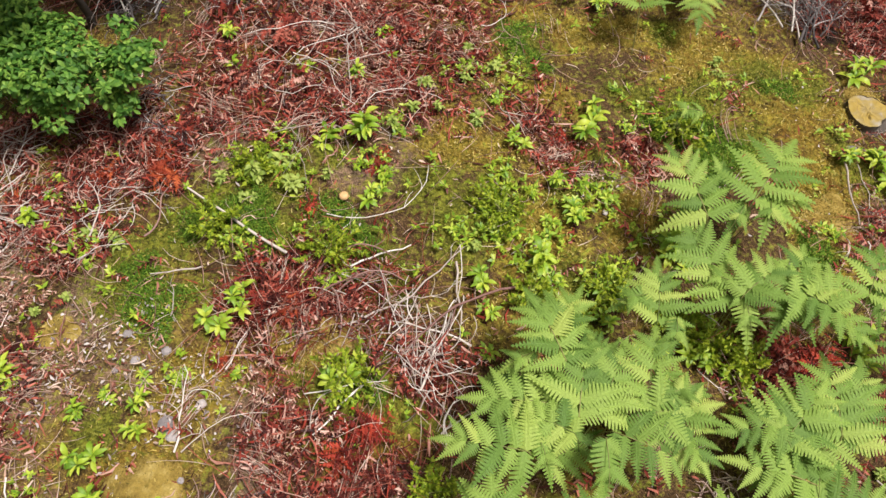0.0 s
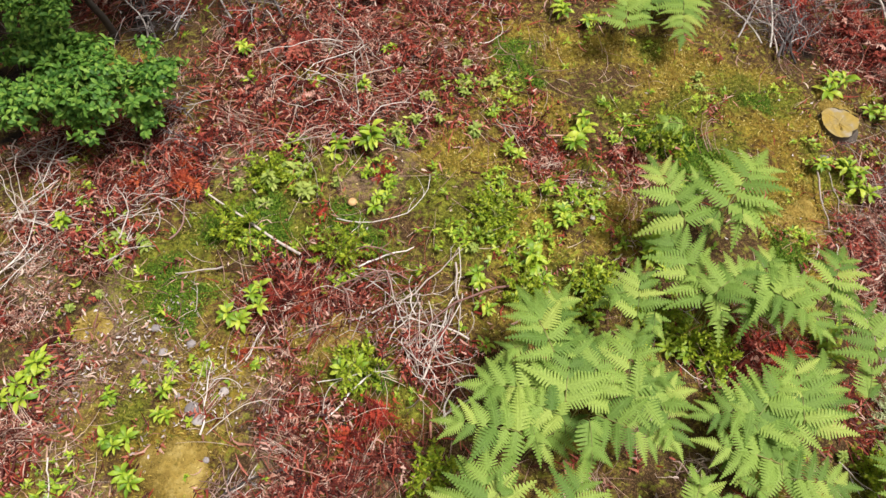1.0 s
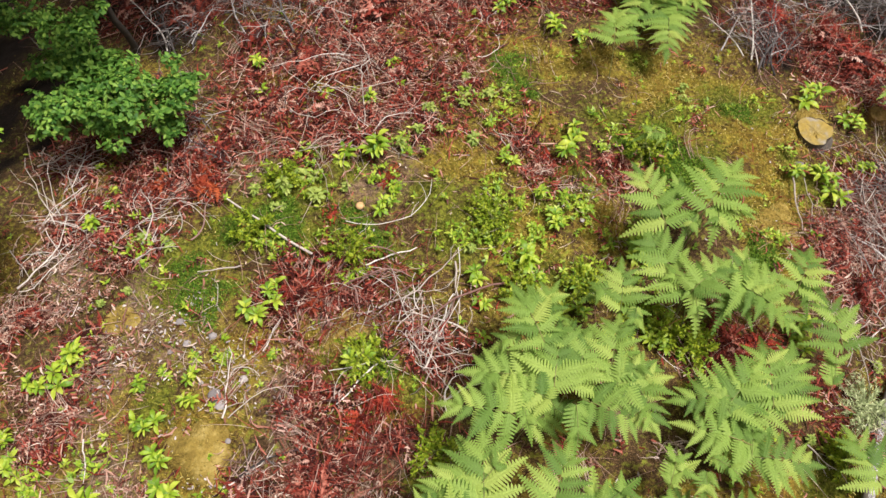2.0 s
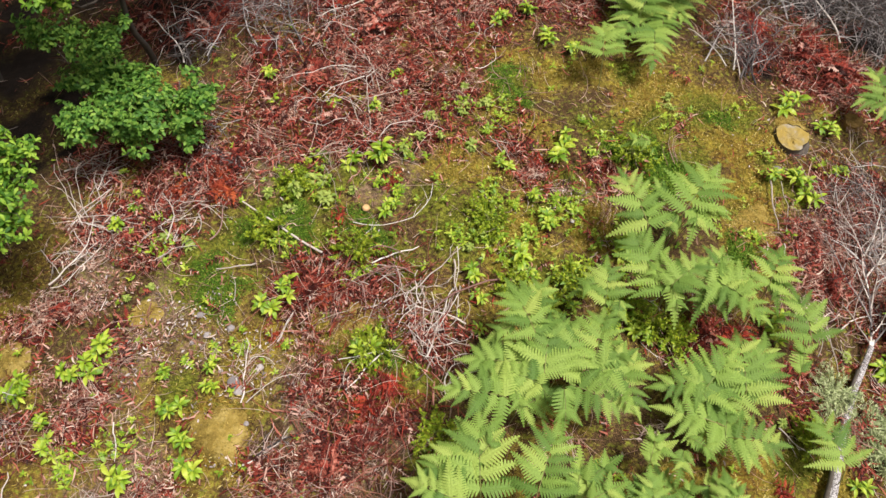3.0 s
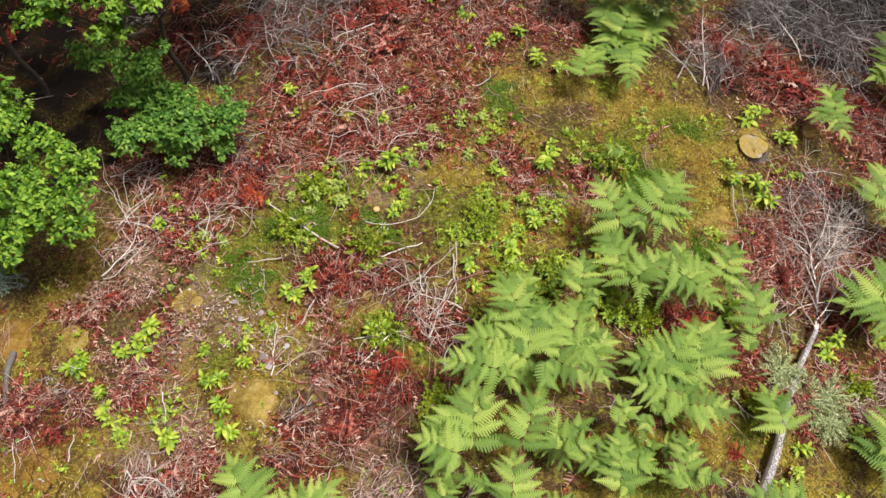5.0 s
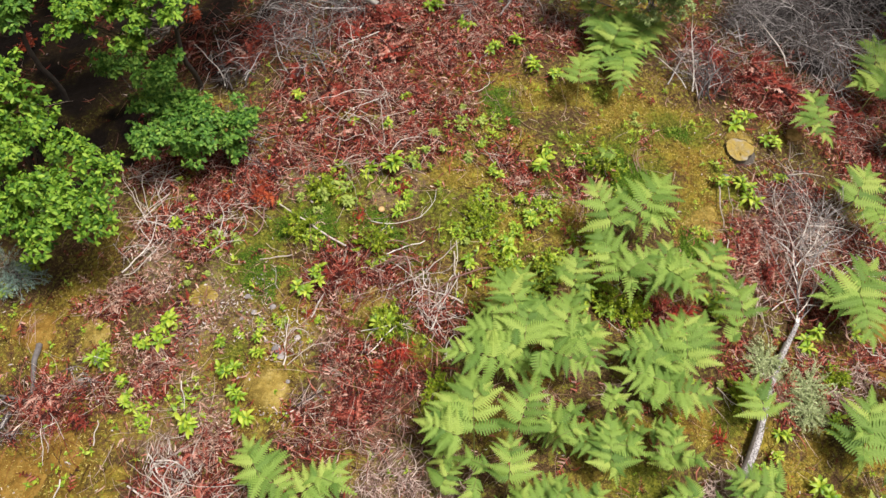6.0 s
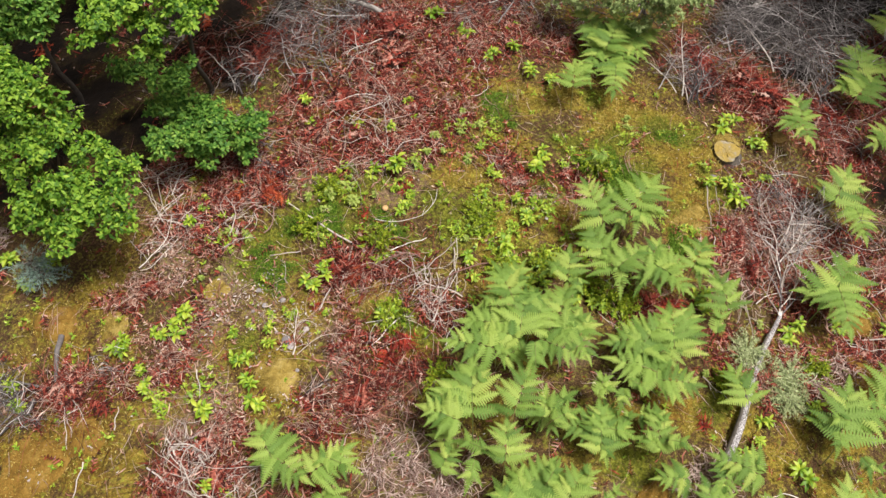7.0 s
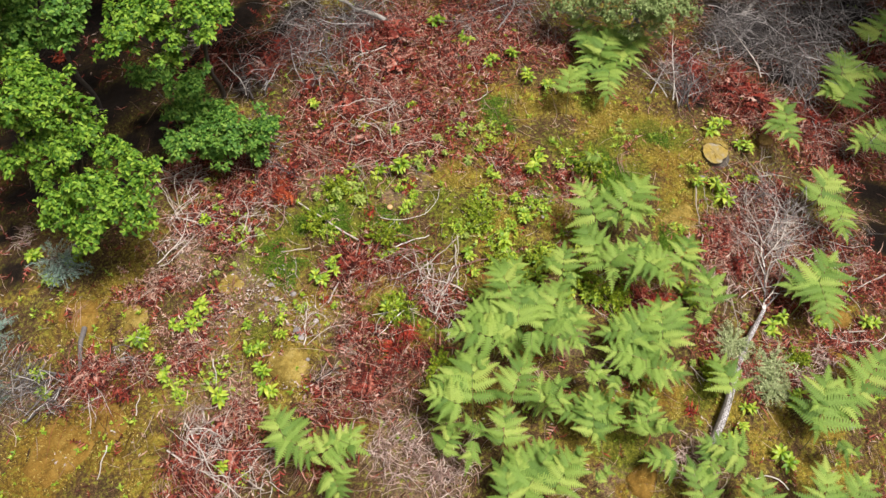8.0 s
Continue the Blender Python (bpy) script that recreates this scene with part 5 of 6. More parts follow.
TANGLES_GREY = [(4.88, 6.35, 0.7, 110), (5.67, 6.76, 0.72, 110), (4.53, 6.81, 0.54, 80), (6.43, 7.31, 0.65, 80), (3.91, 6.15, 0.43, 50), (4.07, 2.51, 0.42, 14), (4.39, 2.88, 0.36, 14), (4.62, 2.57, 0.36, 14), (-1.77, 6.23, 0.5, 70), (-2.26, 6.04, 0.42, 50), (-2.22, 3.51, 0.21, 30), (-2.67, 4.87, 0.27, 36), (3.91, 3.16, 0.36, 24), (-4.66, 0.65, 0.31, 60), (3.19, 5.16, 0.32, 60)] + [(-1.18, 6.29, 0.42, 60), (0.9, 6.4, 0.42, 60), (1.72, 6.11, 0.41, 40), (4.99, 5.73, 0.5, 70), (5.48, 6.17, 0.55, 70), (4.66, 6.19, 0.5, 70), (4.26, 6.4, 0.45, 50), (5.03, 5.21, 0.35, 30), (-2.0, 5.34, 0.38, 44), (-1.55, 5.75, 0.4, 36), (-1.7, 4.74, 0.3, 14), (0.23, 5.88, 0.32, 14), (5.45, 4.25, 0.34, 14), (-4.22, 0.45, 0.28, 20), (-3.38, 0.84, 0.19, 8)]
for i, (x, y, r, n) in enumerate(TANGLES_GREY):
    tangle("grey_brushwood", x, y, r, r, int(n) * 3, r * 1.0, 0.004, GREY_TWIG, "grey tangled dead brushwood", 0.8, 360 + i, 0.24)
TANGLES_HEATH = [(-0.24, -0.22, 0.39, 380), (-0.58, -0.11, 0.31, 260), (-0.07, -0.48, 0.33, 300), (2.65, -0.11, 0.24, 200), (4.3, 0.99, 0.29, 240), (4.03, 0.77, 0.22, 140), (2.32, -0.24, 0.23, 160), (-5.21, 2.53, 0.21, 120), (-2.88, 1.93, 0.26, 46), (-1.14, 0.65, 0.27, 40), (-0.92, 1.09, 0.24, 30), (3.99, 2.83, 0.43, 200), (3.39, 1.82, 0.27, 140), (1.62, 0.72, 0.21, 120)]
for i, (x, y, r, n) in enumerate(TANGLES_HEATH):
    tangle("dead_heather", x, y, r, r, int(n) // 2, r * 0.75, 0.0042, HEATH, "pinkish-brown dead heather twigs", 0.16, 390 + i, 0.42)


# ---- stump and fallen trunk ----
def stump(name, x, y, r, h, material, top_material, label, seed):
    g = np.random.default_rng(seed)
    ob = thing(name, x, y, label, "stump")
    n, rows = 28, 7
    a = np.arange(n) * 2 * np.pi / n
    wob = 1 + 0.07 * np.sin(a * 3 + seed) + 0.04 * g.normal(0, 1, n)
    v, f = [], []
    for j in range(rows):
        s = j / (rows - 1)
        rr = r * wob * (1.3 - 0.37 * min(1, s * 2.2)) * (1 + 0.015 * g.normal(0, 1, n))
        v += [(rr[i] * math.cos(a[i]), rr[i] * math.sin(a[i]), -0.06 + (h + 0.06) * s) for i in range(n)]
    for j in range(rows - 1):
        f += [(j * n + i, j * n + (i + 1) % n, (j + 1) * n + (i + 1) % n, (j + 1) * n + i) for i in range(n)]
    part("bark", mesh_from("bark", v, f, material, True), ob)
    v2 = [(0, 0, h - 0.004)]
    f2 = []
    for k in range(1, 6):
        v2 += [(r * wob[i] * 0.925 * k / 5 * math.cos(a[i]), r * wob[i] * 0.925 * k / 5 * math.sin(a[i]), h + 0.004 * g.normal() - 0.004) for i in range(n)]
    f2 += [(0, 1 + i, 1 + (i + 1) % n) for i in range(n)]
    for k in range(4):
        o = 1 + k * n
        f2 += [(o + i, o + n + i, o + n + (i + 1) % n, o + (i + 1) % n) for i in range(n)]
    part("cut_face", mesh_from("cut_face", v2, f2, top_material), ob, "weathered cut face with ochre lichen")
    return ob


def cut_face_material():
    m, t, out = nodes_of("weathered_cut_wood")
    c = t.nodes.new("ShaderNodeTexCoord")
    w = add(t, "ShaderNodeTexWave", Scale=26.0, Distortion=2.5, Detail=2.0)
    w.wave_type, w.rings_direction = "RINGS", "Z"
    t.links.new(c.outputs["Object"], w.inputs["Vector"])
    wood = ramp(t, w.outputs[1], [(0, (0.26, 0.19, 0.10)), (1, (0.42, 0.33, 0.20))])
    lichen = ramp(t, grain(t, 9, 5), [(0.42, (0.36, 0.25, 0.045)), (0.55, (0.33, 0.25, 0.09)), (0.68, (0.34, 0.31, 0.26))])
    finish(t, out, blend(t, wood, lichen, 0.85), 0.9, w.outputs[1], 0.3, 0.004)
    return m


CUT = cut_face_material()
BROWN_MOSS = varied("brown_moss", [(0, (0.20, 0.12, 0.04)), (1, (0.34, 0.21, 0.07))], 0.95, 22, 0.7)
stump("tree_stump", 3.52, 3.86, 0.175, 0.10, BARK, CUT, "sawn tree stump with ochre lichen on its top", 1)
stump("mossy_stump", 4.33, 4.22, 0.10, 0.13, BROWN_MOSS, BROWN_MOSS, "low old stump grown over with brownish moss", 2)


def silver_trunk_material():
    m, t, out = nodes_of("silvered_deadwood")
    g = grain(t, 14, 6, 0.65, stretch=(6, 6, 0.6))
    c = ramp(t, g, [(0.38, (0.075, 0.065, 0.065)), (0.5, (0.30, 0.275, 0.275)), (0.64, (0.72, 0.69, 0.68))])
    finish(t, out, c, 0.75, g, 0.6, 0.01)
    return m


SILVER = silver_trunk_material()


def fallen_trunk():
    x0, y0 = 2.67, -0.12
    x1, y1 = 3.68, 1.61
    top = thing("fallen_trunk", x0, y0, "slender silvered dead trunk fallen across the heath", "trunk")
    b = np.array(top.matrix_basis.translation)
    n = 16
    s = np.linspace(0, 1, n)
    px, py = (x1 - x0) * s + 0.03 * np.sin(s * 7), (y1 - y0) * s
    pts = np.stack([px, py, np.interp(s, [0, 1], [ground_z(x0, y0), ground_z(x1, y1)]) - b[2] + 0.1], 1)
    rad = np.interp(s, [0, 1], [0.045, 0.024]) * (1 + 0.06 * np.sin(s * 31))
    part("trunk", mesh_from("trunk", *tubes(pts[None], rad[None], 12), SILVER, True), top)
    husk = pts[:-2] + np.array([-0.014, 0.004, -0.004])
    part("bark", mesh_from("bark", *tubes(husk[None], (rad[:-2] * 0.94)[None], 10), BARK, True), top, "dark bark left along one side")
    ends = [np.array([pts[-1], pts[-1] + np.array([a, c, 0.02])]) for a, c in ((0.01, 0.09), (0.03, 0.06), (-0.012, 0.05))]
    part("break", mesh_from("break", *joined([tubes(e[None], np.array([[0.019, 0.006]]), 6) for e in ends]), BONE, True), top, "splintered white broken end")
    g = np.random.default_rng(5)
    way = math.atan2(y1 - y0, x1 - x0)
    leader = wander(pts[-1], way + 0.35, 1.25, 12, 0.07, 0.12, 0.25, g)
    part("leader", mesh_from("leader", *tubes(leader[None], (0.012 * np.linspace(1, 0.3, 12))[None], 6), GREY_TWIG, True), top)
    for i in range(12):
        h = way + 0.35 + (1 if i % 2 else -1) * g.uniform(0.2, 0.75)
        line = wander(leader[int(i * 0.8)], h, g.uniform(0.5, 1.2), 9, 0.11, g.uniform(0.0, 0.35), 0.5, g)
        look_of = BONE if i % 3 else GREY_TWIG
        arm = part("branch", mesh_from("branch", *tubes(line[None], (0.009 * np.linspace(1, 0.25, 9) * g.uniform(0.6, 1.1))[None], 5), look_of, True), top)
        for _ in range(6):
            j = g.integers(2, 8)
            sub = wander(line[j], h + g.choice((-1, 1)) * g.uniform(0.4, 1.0), g.uniform(0.2, 0.55), 7, 0.14, g.uniform(-0.1, 0.4), 0.5, g)
            part("twig", mesh_from("twig", *tubes(sub[None], (0.0042 * np.linspace(1, 0.3, 7))[None], 4), look_of, True), arm)
    return top


fallen_trunk()


# ---- trees ----
def oak_leaf_shape():
    v, f = [], []
    outline = [(0, 0.03), (0.38, 0.17), (0.72, 0.23), (1.0, 0.07)]
    for s, w in outline:
        z = 0.12 * math.sin(s * 2.6) - 0.18 * s * s
        v += [(-w, s, z + w * 0.3), (0, s, z), (w, s, z + w * 0.3)]
    for i in range(len(outline) - 1):
        a = i * 3
        f += [(a, a + 1, a + 4, a + 3), (a + 1, a + 2, a + 5, a + 4)]
    return np.array(v), np.array(f)


OAK_V, OAK_F = oak_leaf_shape()


def crown_leaves(clumps, per, r, size, shape=(OAK_V, OAK_F), bunch=7):
    """Bunches of leaves over the shells of clumps (x, y, z, radius)."""
    origin, along, up = [], [], []
    for cx, cy, cz, cr in clumps:
        n = int(per * cr * cr / 0.09)
        d = r.normal(0, 1, (n, 3))
        d[:, 2] = np.abs(d[:, 2]) * 0.9 - 0.25
        d /= np.linalg.norm(d, axis=1, keepdims=True)
        ragged = 1 + 0.22 * np.sin(d[:, :1] * 5 + cx * 9) + 0.18 * np.sin(d[:, 1:2] * 7 + cy * 11) + 0.15 * np.sin(d[:, 2:] * 9 + d[:, :1] * 6)
        p = np.array([cx, cy, cz]) + d * cr * ragged * r.uniform(0.5, 1.1, (n, 1)) * np.array([1, 1, 0.75])
        tip = d * 0.7 + np.array([0, 0, 0.6])
        tip /= np.linalg.norm(tip, axis=1, keepdims=True)
        for k in range(bunch):
            a = r.uniform(0, 2 * np.pi, n)
            ref = np.cross(tip, np.array([0.3, 0.9, 0.1]))
            ref /= np.linalg.norm(ref, axis=1, keepdims=True)
            other = np.cross(tip, ref)
            out = ref * np.cos(a)[:, None] + other * np.sin(a)[:, None]
            origin.append(p + tip * r.uniform(-0.02, 0.02, (n, 1)))
            along.append(out + tip * r.uniform(-0.1, 0.75, (n, 1)))
            up.append(tip + r.normal(0, 0.25, (n, 3)))
    o, a, u = np.concatenate(origin), np.concatenate(along), np.concatenate(up)
    return baked(*shape, frames_of(o, a, u, r.uniform(*size, len(o))))


def tree(name, base, clumps, label, category, leaf_material, per=150, size=(0.036, 0.068), trunk=0.03, seed=0, bark=BARK, shape=(OAK_V, OAK_F), bunch=7):
    """A tree on the ground at base; clumps are (x, y, z above ground level 0, radius)."""
    r = np.random.default_rng(seed)
    top = thing(name, *base, label, category)
    b = np.array(top.matrix_basis.translation)
    local = [(x - b[0], y - b[1], z - b[2], q) for x, y, z, q in clumps]
    heart = np.mean([c[:3] for c in local], axis=0)
    crotch = heart * np.array([0.35, 0.35, 0.45])
    s = np.linspace(0, 1, 7)[:, None]
    line = np.array([0, 0, -0.1]) * (1 - s) + crotch * s + 0.03 * np.sin(s * np.array([7, 9, 0]))
    part("trunk", mesh_from("trunk", *tubes(line[None], (trunk * np.linspace(1.25, 0.8, 7))[None], 9), bark, True), top)
    pieces = []
    for c in local:
        c = np.array(c)
        s = np.linspace(0, 1, 8)[:, None]
        limb = crotch * (1 - s) + c[:3] * s + np.array([0, 0, -0.18]) * np.sin(s * np.pi) * np.linalg.norm(c[:2] - crotch[:2]) + 0.025 * r.normal(0, 1, (8, 3)) * np.sin(s * np.pi)
        part("limb", mesh_from("limb", *tubes(limb[None], (trunk * np.linspace(0.55, 0.14, 8))[None], 6), bark, True), top)
        for _ in range(9):
            j = r.integers(4, 8)
            d = r.normal(0, 1, 3)
            d[2] = abs(d[2]) * 0.6
            d /= np.linalg.norm(d)
            e = limb[j] + d * c[3] * r.uniform(0.6, 1.0)
            m = (limb[j] + e) / 2 + r.normal(0, 0.03, 3)
            pieces.append(tubes(np.array([limb[j], m, e])[None], (trunk * np.array([0.12, 0.08, 0.04]))[None], 4))
    tagged(part("twig", mesh_from("twig", *joined(pieces), bark, True), top), kind="stuff")
    lumps = []
    for x, y, z, q in local:
        for _ in range(7):
            d = r.normal(0, 1, 3)
            d = d / np.linalg.norm(d) * q * r.uniform(0.35, 0.98) * np.array([1, 1, 0.7])
            lumps.append((x + d[0], y + d[1], z + d[2], q * r.uniform(0.27, 0.55)))
    v, f = crown_leaves(lumps, per, r, size, shape, bunch)
    tagged(part("crown", mesh_from("crown", v, f, leaf_material), top), kind="stuff")
    return top


OAK_LOW = [(-3.05, 3.38, 0.25, 0.27), (-2.76, 3.72, 0.3, 0.3), (-2.42, 3.47, 0.3, 0.28), (-2.17, 3.63, 0.3, 0.23), (-2.64, 3.33, 0.15, 0.26), (-3.08, 3.85, 0.3, 0.27), (-3.23, 3.8, 0.25, 0.18), (-2.76, 3.39, 0.35, 0.26), (-2.28, 3.41, 0.15, 0.22), (-3.17, 4.38, 0.2, 0.2), (-3.28, 4.2, 0.2, 0.22), (-3.86, 4.48, 0.2, 0.19), (-3.63, 4.57, 0.1, 0.17)]
# the last clump reaches out of view, added for more shade
OAK_WIDE = [(-3.7, 2.25, 1, 0.28), (-4, 2.03, 0.8, 0.26), (-3.4, 2.01, 0.9, 0.26), (-3.22, 2.1, 0.8, 0.23), (-3.68, 1.95, 0.6, 0.27), (-4.03, 2.6, 1.1, 0.26), (-4.26, 2.78, 1.2, 0.27), (-3.84, 2.77, 1.3, 0.24), (-3.51, 2.63, 1.1, 0.22), (-3.24, 2.56, 1, 0.2), (-3.11, 2.35, 0.85, 0.18), (-4.17, 3.07, 1.6, 0.28), (-3.83, 3.07, 1.6, 0.25), (-4.36, 2.86, 1.5, 0.25), (-4.01, 2.83, 1.5, 0.23), (-4.35, 3.2, 1.7, 0.2), (-3.66, 2.96, 1.2, 0.14), (-4.49, 2.65, 1, 0.2), (-4.28, 2.5, 0.8, 0.19), (-4.52, 2.82, 1.8, 0.33)]
# the last three clumps are unseen, added to block light
OAK_TALL = [(-3.27, 3.42, 1.9, 0.2), (-3.13, 3.69, 1.9, 0.23), (-2.87, 3.8, 1.9, 0.24), (-2.55, 3.8, 1.9, 0.23), (-2.3, 3.83, 1.9, 0.17), (-2.45, 3.67, 1.8, 0.2), (-2.94, 3.65, 1.7, 0.17), (-3.01, 3.63, 1.4, 0.17), (-2.83, 3.67, 1.6, 0.14), (-3.27, 3.54, 1.7, 0.16), (-2.99, 3.74, 2, 0.19), (-3.39, 4.19, 2.1, 0.34), (-2.92, 4.56, 2, 0.3), (-3.74, 4.12, 2.3, 0.33)]
# clumps from z 2.2 up are unseen, added to shade the gap between the oaks
OAK_CORNER = [(-4.45, 3.76, 1.6, 0.27), (-4.6, 3.94, 1.7, 0.27), (-3.85, 3.69, 1.9, 0.25), (-3.77, 3.78, 2, 0.2), (-4.36, 4.06, 1.7, 0.27), (-4.62, 3.68, 1.4, 0.22), (-3.96, 3.66, 1.7, 0.17), (-4.55, 3.31, 2.2, 0.32), (-4.4, 3.72, 2.5, 0.32), (-3.96, 3.83, 2.6, 0.32), (-4.88, 3.54, 2.4, 0.37), (-4.86, 2.95, 2.2, 0.36), (-3.6, 5.0, 3.7, 0.55), (-4.4, 5.2, 3.7, 0.6), (-5.0, 4.9, 4.0, 0.6), (-3.1, 4.8, 4.1, 0.55), (-4.3, 4.6, 4.2, 0.5), (-5.4, 4.2, 3.9, 0.55), (-4.9, 5.8, 3.6, 0.6), (-3.0, 5.5, 4.0, 0.6)]
tree("young_oak", (-3.05, 3.75), OAK_LOW, "young dark green oak with dense lobed leaves", "tree", OAK, seed=1, trunk=0.022)
tree("young_oak", (-4.3, 2.9), OAK_WIDE, "spreading light green oak with lobed leaves", "tree", OAK_BRIGHT, seed=2)
# unseen head of the taller oak, added to shade the ground below
OAK_TALL += [(-1.5, 5.0, 3.3, 0.55), (-2.2, 5.4, 3.6, 0.6), (-3.4, 5.6, 3.4, 0.6), (-1.9, 5.8, 3.2, 0.6), (-1.2, 5.9, 3.4, 0.5)]
tree("young_oak", (-3.1, 4.75), OAK_TALL, "taller yellow-green oak over dark ground", "tree", OAK_BRIGHT, seed=3)
tree("young_oak", (-5.0, 4.9), OAK_CORNER, "shaded dark green oak at the clearing's edge", "tree", OAK, seed=4)

# ---- unseen oaks, added round the clearing to shade its edges ----
shade_rng = random.Random(12)
SHADE_TREES = [(-10.8, 6.5), (-9.3, 8.6), (-6.9, 9.0), (-4.5, 8.8), (-2.0, 9.1), (0.5, 8.7), (3.0, 9.0), (5.6, 8.8), (8.2, 9.1), (9.4, 7.4), (9.85, 5.2), (10.6, 2.6)]
BIG_V, BIG_F = np.array([(0, 0, 0), (-0.25, 0.5, 0.06), (0, 1, -0.08), (0.25, 0.5, 0.06)], float), np.array([(0, 1, 2, 3)])
for i, (x, y) in enumerate(SHADE_TREES):
    z = float(ground_z(x, y))
    clumps = [(x + shade_rng.uniform(-1.6, 1.6), y + shade_rng.uniform(-1.9 if y > 8.4 else -0.5, 1.6), z + shade_rng.uniform(3.8, 9.0), shade_rng.uniform(0.8, 1.25)) for _ in range(7)]
    tree("woodland_oak", (x, y), clumps, "tall dark green oak of the wood round the clearing", "tree", OAK, per=6, size=(0.3, 0.45), trunk=0.16, seed=40 + i, shape=(BIG_V, BIG_F), bunch=6)

# ---- fine-leaved shrubs and small conifers ----
SMALL_V, SMALL_F = np.array([(0, 0, 0), (-0.22, 0.45, 0.05), (0, 1, -0.05), (0.22, 0.45, 0.05)], float), np.array([(0, 1, 2, 3)])
WILLOW = [(2.61, 5.56, 0.3, 0.34), (2.32, 5.61, 0.35, 0.31), (2.16, 5.71, 0.1, 0.22), (1.56, 5.97, 0.2, 0.23), (2.71, 5.41, 0.1, 0.22), (1.47, 5.82, 0, 0.17), (2.86, 5.51, 0.15, 0.22), (1.99, 5.82, 0.25, 0.27), (2.97, 5.76, 0.3, 0.25), (1.65, 5.92, 0.1, 0.23), (2.53, 5.46, -0.05, 0.19), (3.17, 5.71, 0.1, 0.21), (2.22, 5.56, 0.1, 0.21), (2.63, 6.06, 0.5, 0.37), (1.98, 6.17, 0.5, 0.37), (3.17, 6.06, 0.4, 0.3), (2.84, 5.4, -0.1, 0.15), (1.84, 5.77, 0, 0.18)]
tree("grey_sallow", (2.89, 6.46), WILLOW, "fine-leaved grey-green sallow bush", "bush", SILVER_LEAF, per=150, size=(0.026, 0.048), trunk=0.02, seed=6, bark=GREY_TWIG, shape=(SMALL_V, SMALL_F), bunch=8)


def needle_bush(name, x, y, radius, height, sprays, material, label, seed, lean=0.5, needle=(0.012, 0.03), stem=None, broad=0.06):
    """A small bush of sprays set with needles."""
    r = np.random.default_rng(seed)
    top = thing(name, x, y, label, "bush")
    stems, no, na = [], [], []
    for i in range(sprays):
        h, e = r.uniform(0, 2 * math.pi), r.uniform(0.2, 1.2) * lean
        ln = radius * r.uniform(0.6, 1.1)
        line = wander((0, 0, height * r.uniform(0.05, 0.9)), h, ln, 8, 0.1, e, 0.5, r)
        stems.append(tubes(line[None], (0.003 * np.linspace(1, 0.4, 8))[None], 3))
        for k in range(44):
            t = r.uniform(1, 6.99)
            j = int(t)
            p = line[j] + (line[j + 1] - line[j]) * (t - j)
            d = (line[j + 1] - line[j]) / np.linalg.norm(line[j + 1] - line[j])
            no.append(p)
            na.append(d * 0.8 + r.normal(0, 0.75, 3))
    tagged(part("stem", mesh_from("stem", *joined(stems), stem or GREY_TWIG, True), top), kind="stuff")
    no, na = np.array(no), np.array(na)
    n = len(no)
    thin = np.array([(0, 0, 0), (broad, 0.4, 0.02), (0, 1, 0), (-broad, 0.4, 0.02)], float)
    tagged(part("needles", mesh_from("needles", *baked(thin, np.array([(0, 1, 2, 3)]), frames_of(no, na, r.normal(0, 1, (n, 3)), r.uniform(needle[0] * 2, needle[1] * 2, n))), material), top), kind="stuff")
    return top


PALE_BUSHES = [(3.42, 0.89, 0.27), (3.2, 1.17, 0.22), (3.68, 0.94, 0.26), (3.59, 0.67, 0.21)]
for i, (x, y, r) in enumerate(PALE_BUSHES):
    needle_bush("pale_broom", x, y, r * 1.1, 0.12, 60, GORSE, "pale grey-green feathery broom bush", 500 + i, 0.35, (0.012, 0.026), GORSE, 0.09)
SPRUCES = [(-4.5, 2.02, 0.3), (-5.17, 1.18, 0.34), (-4.98, 0.54, 0.3)]
for i, (x, y, r) in enumerate(SPRUCES):
    needle_bush("spruce_seedling", x, y, r, 0.45, 60, SPRUCE, "small blue-green spruce seedling", 520 + i, 0.35)
LOW_GREEN = varied("bilberry_leaf", [(0, (0.14, 0.25, 0.014)), (1, (0.45, 0.52, 0.045))], 0.45, 25, 0.3, 0.2)
GREEN_SPRAYS = [(-0.57, 1.38, 0.25), (1.71, 1.66, 0.22), (1.9, 1.53, 0.19), (1.08, 1.97, 0.26), (0.38, 2.54, 0.27), (-0.73, 2.21, 0.26), (1.76, 3.41, 0.26), (-1.54, 2.46, 0.23), (1.46, 1.78, 0.19), (0.56, 1.94, 0.22), (-0.07, 0.71, 0.21), (3.95, 1.03, 0.19), (0.77, -0.41, 0.22), (2.92, 0.75, 0.22), (-1.31, 2.95, 0.2)]
for i, (x, y, r) in enumerate(GREEN_SPRAYS):
    needle_bush("bilberry_plant", x, y, r, 0.14, 26, LOW_GREEN, "low green bilberry sprigs in moss", 540 + i, 0.9, (0.012, 0.022), FERN_STALK, 0.25)


# ---- cushions of moss ----
def cushion_material(name, dark, mid, light):
    m, t, out = nodes_of(name)
    g, w = grain(t, 60, 6, 0.7), grain(t, 9, 6, 0.7)
    c = ramp(t, w, [(0.3, dark), (0.5, mid), (0.7, light)])
    c = blend(t, c, ramp(t, g, [(0.3, (0.55, 0.55, 0.5)), (0.7, (1.3, 1.28, 1.2))]), 0.6, "MULTIPLY")
    finish(t, out, c, 0.95, g, 0.8, 0.02, 0.0, 0.1)
    return m


GOLD_MOSS = cushion_material("golden_moss", (0.17, 0.11, 0.028), (0.33, 0.235, 0.058), (0.48, 0.37, 0.13))
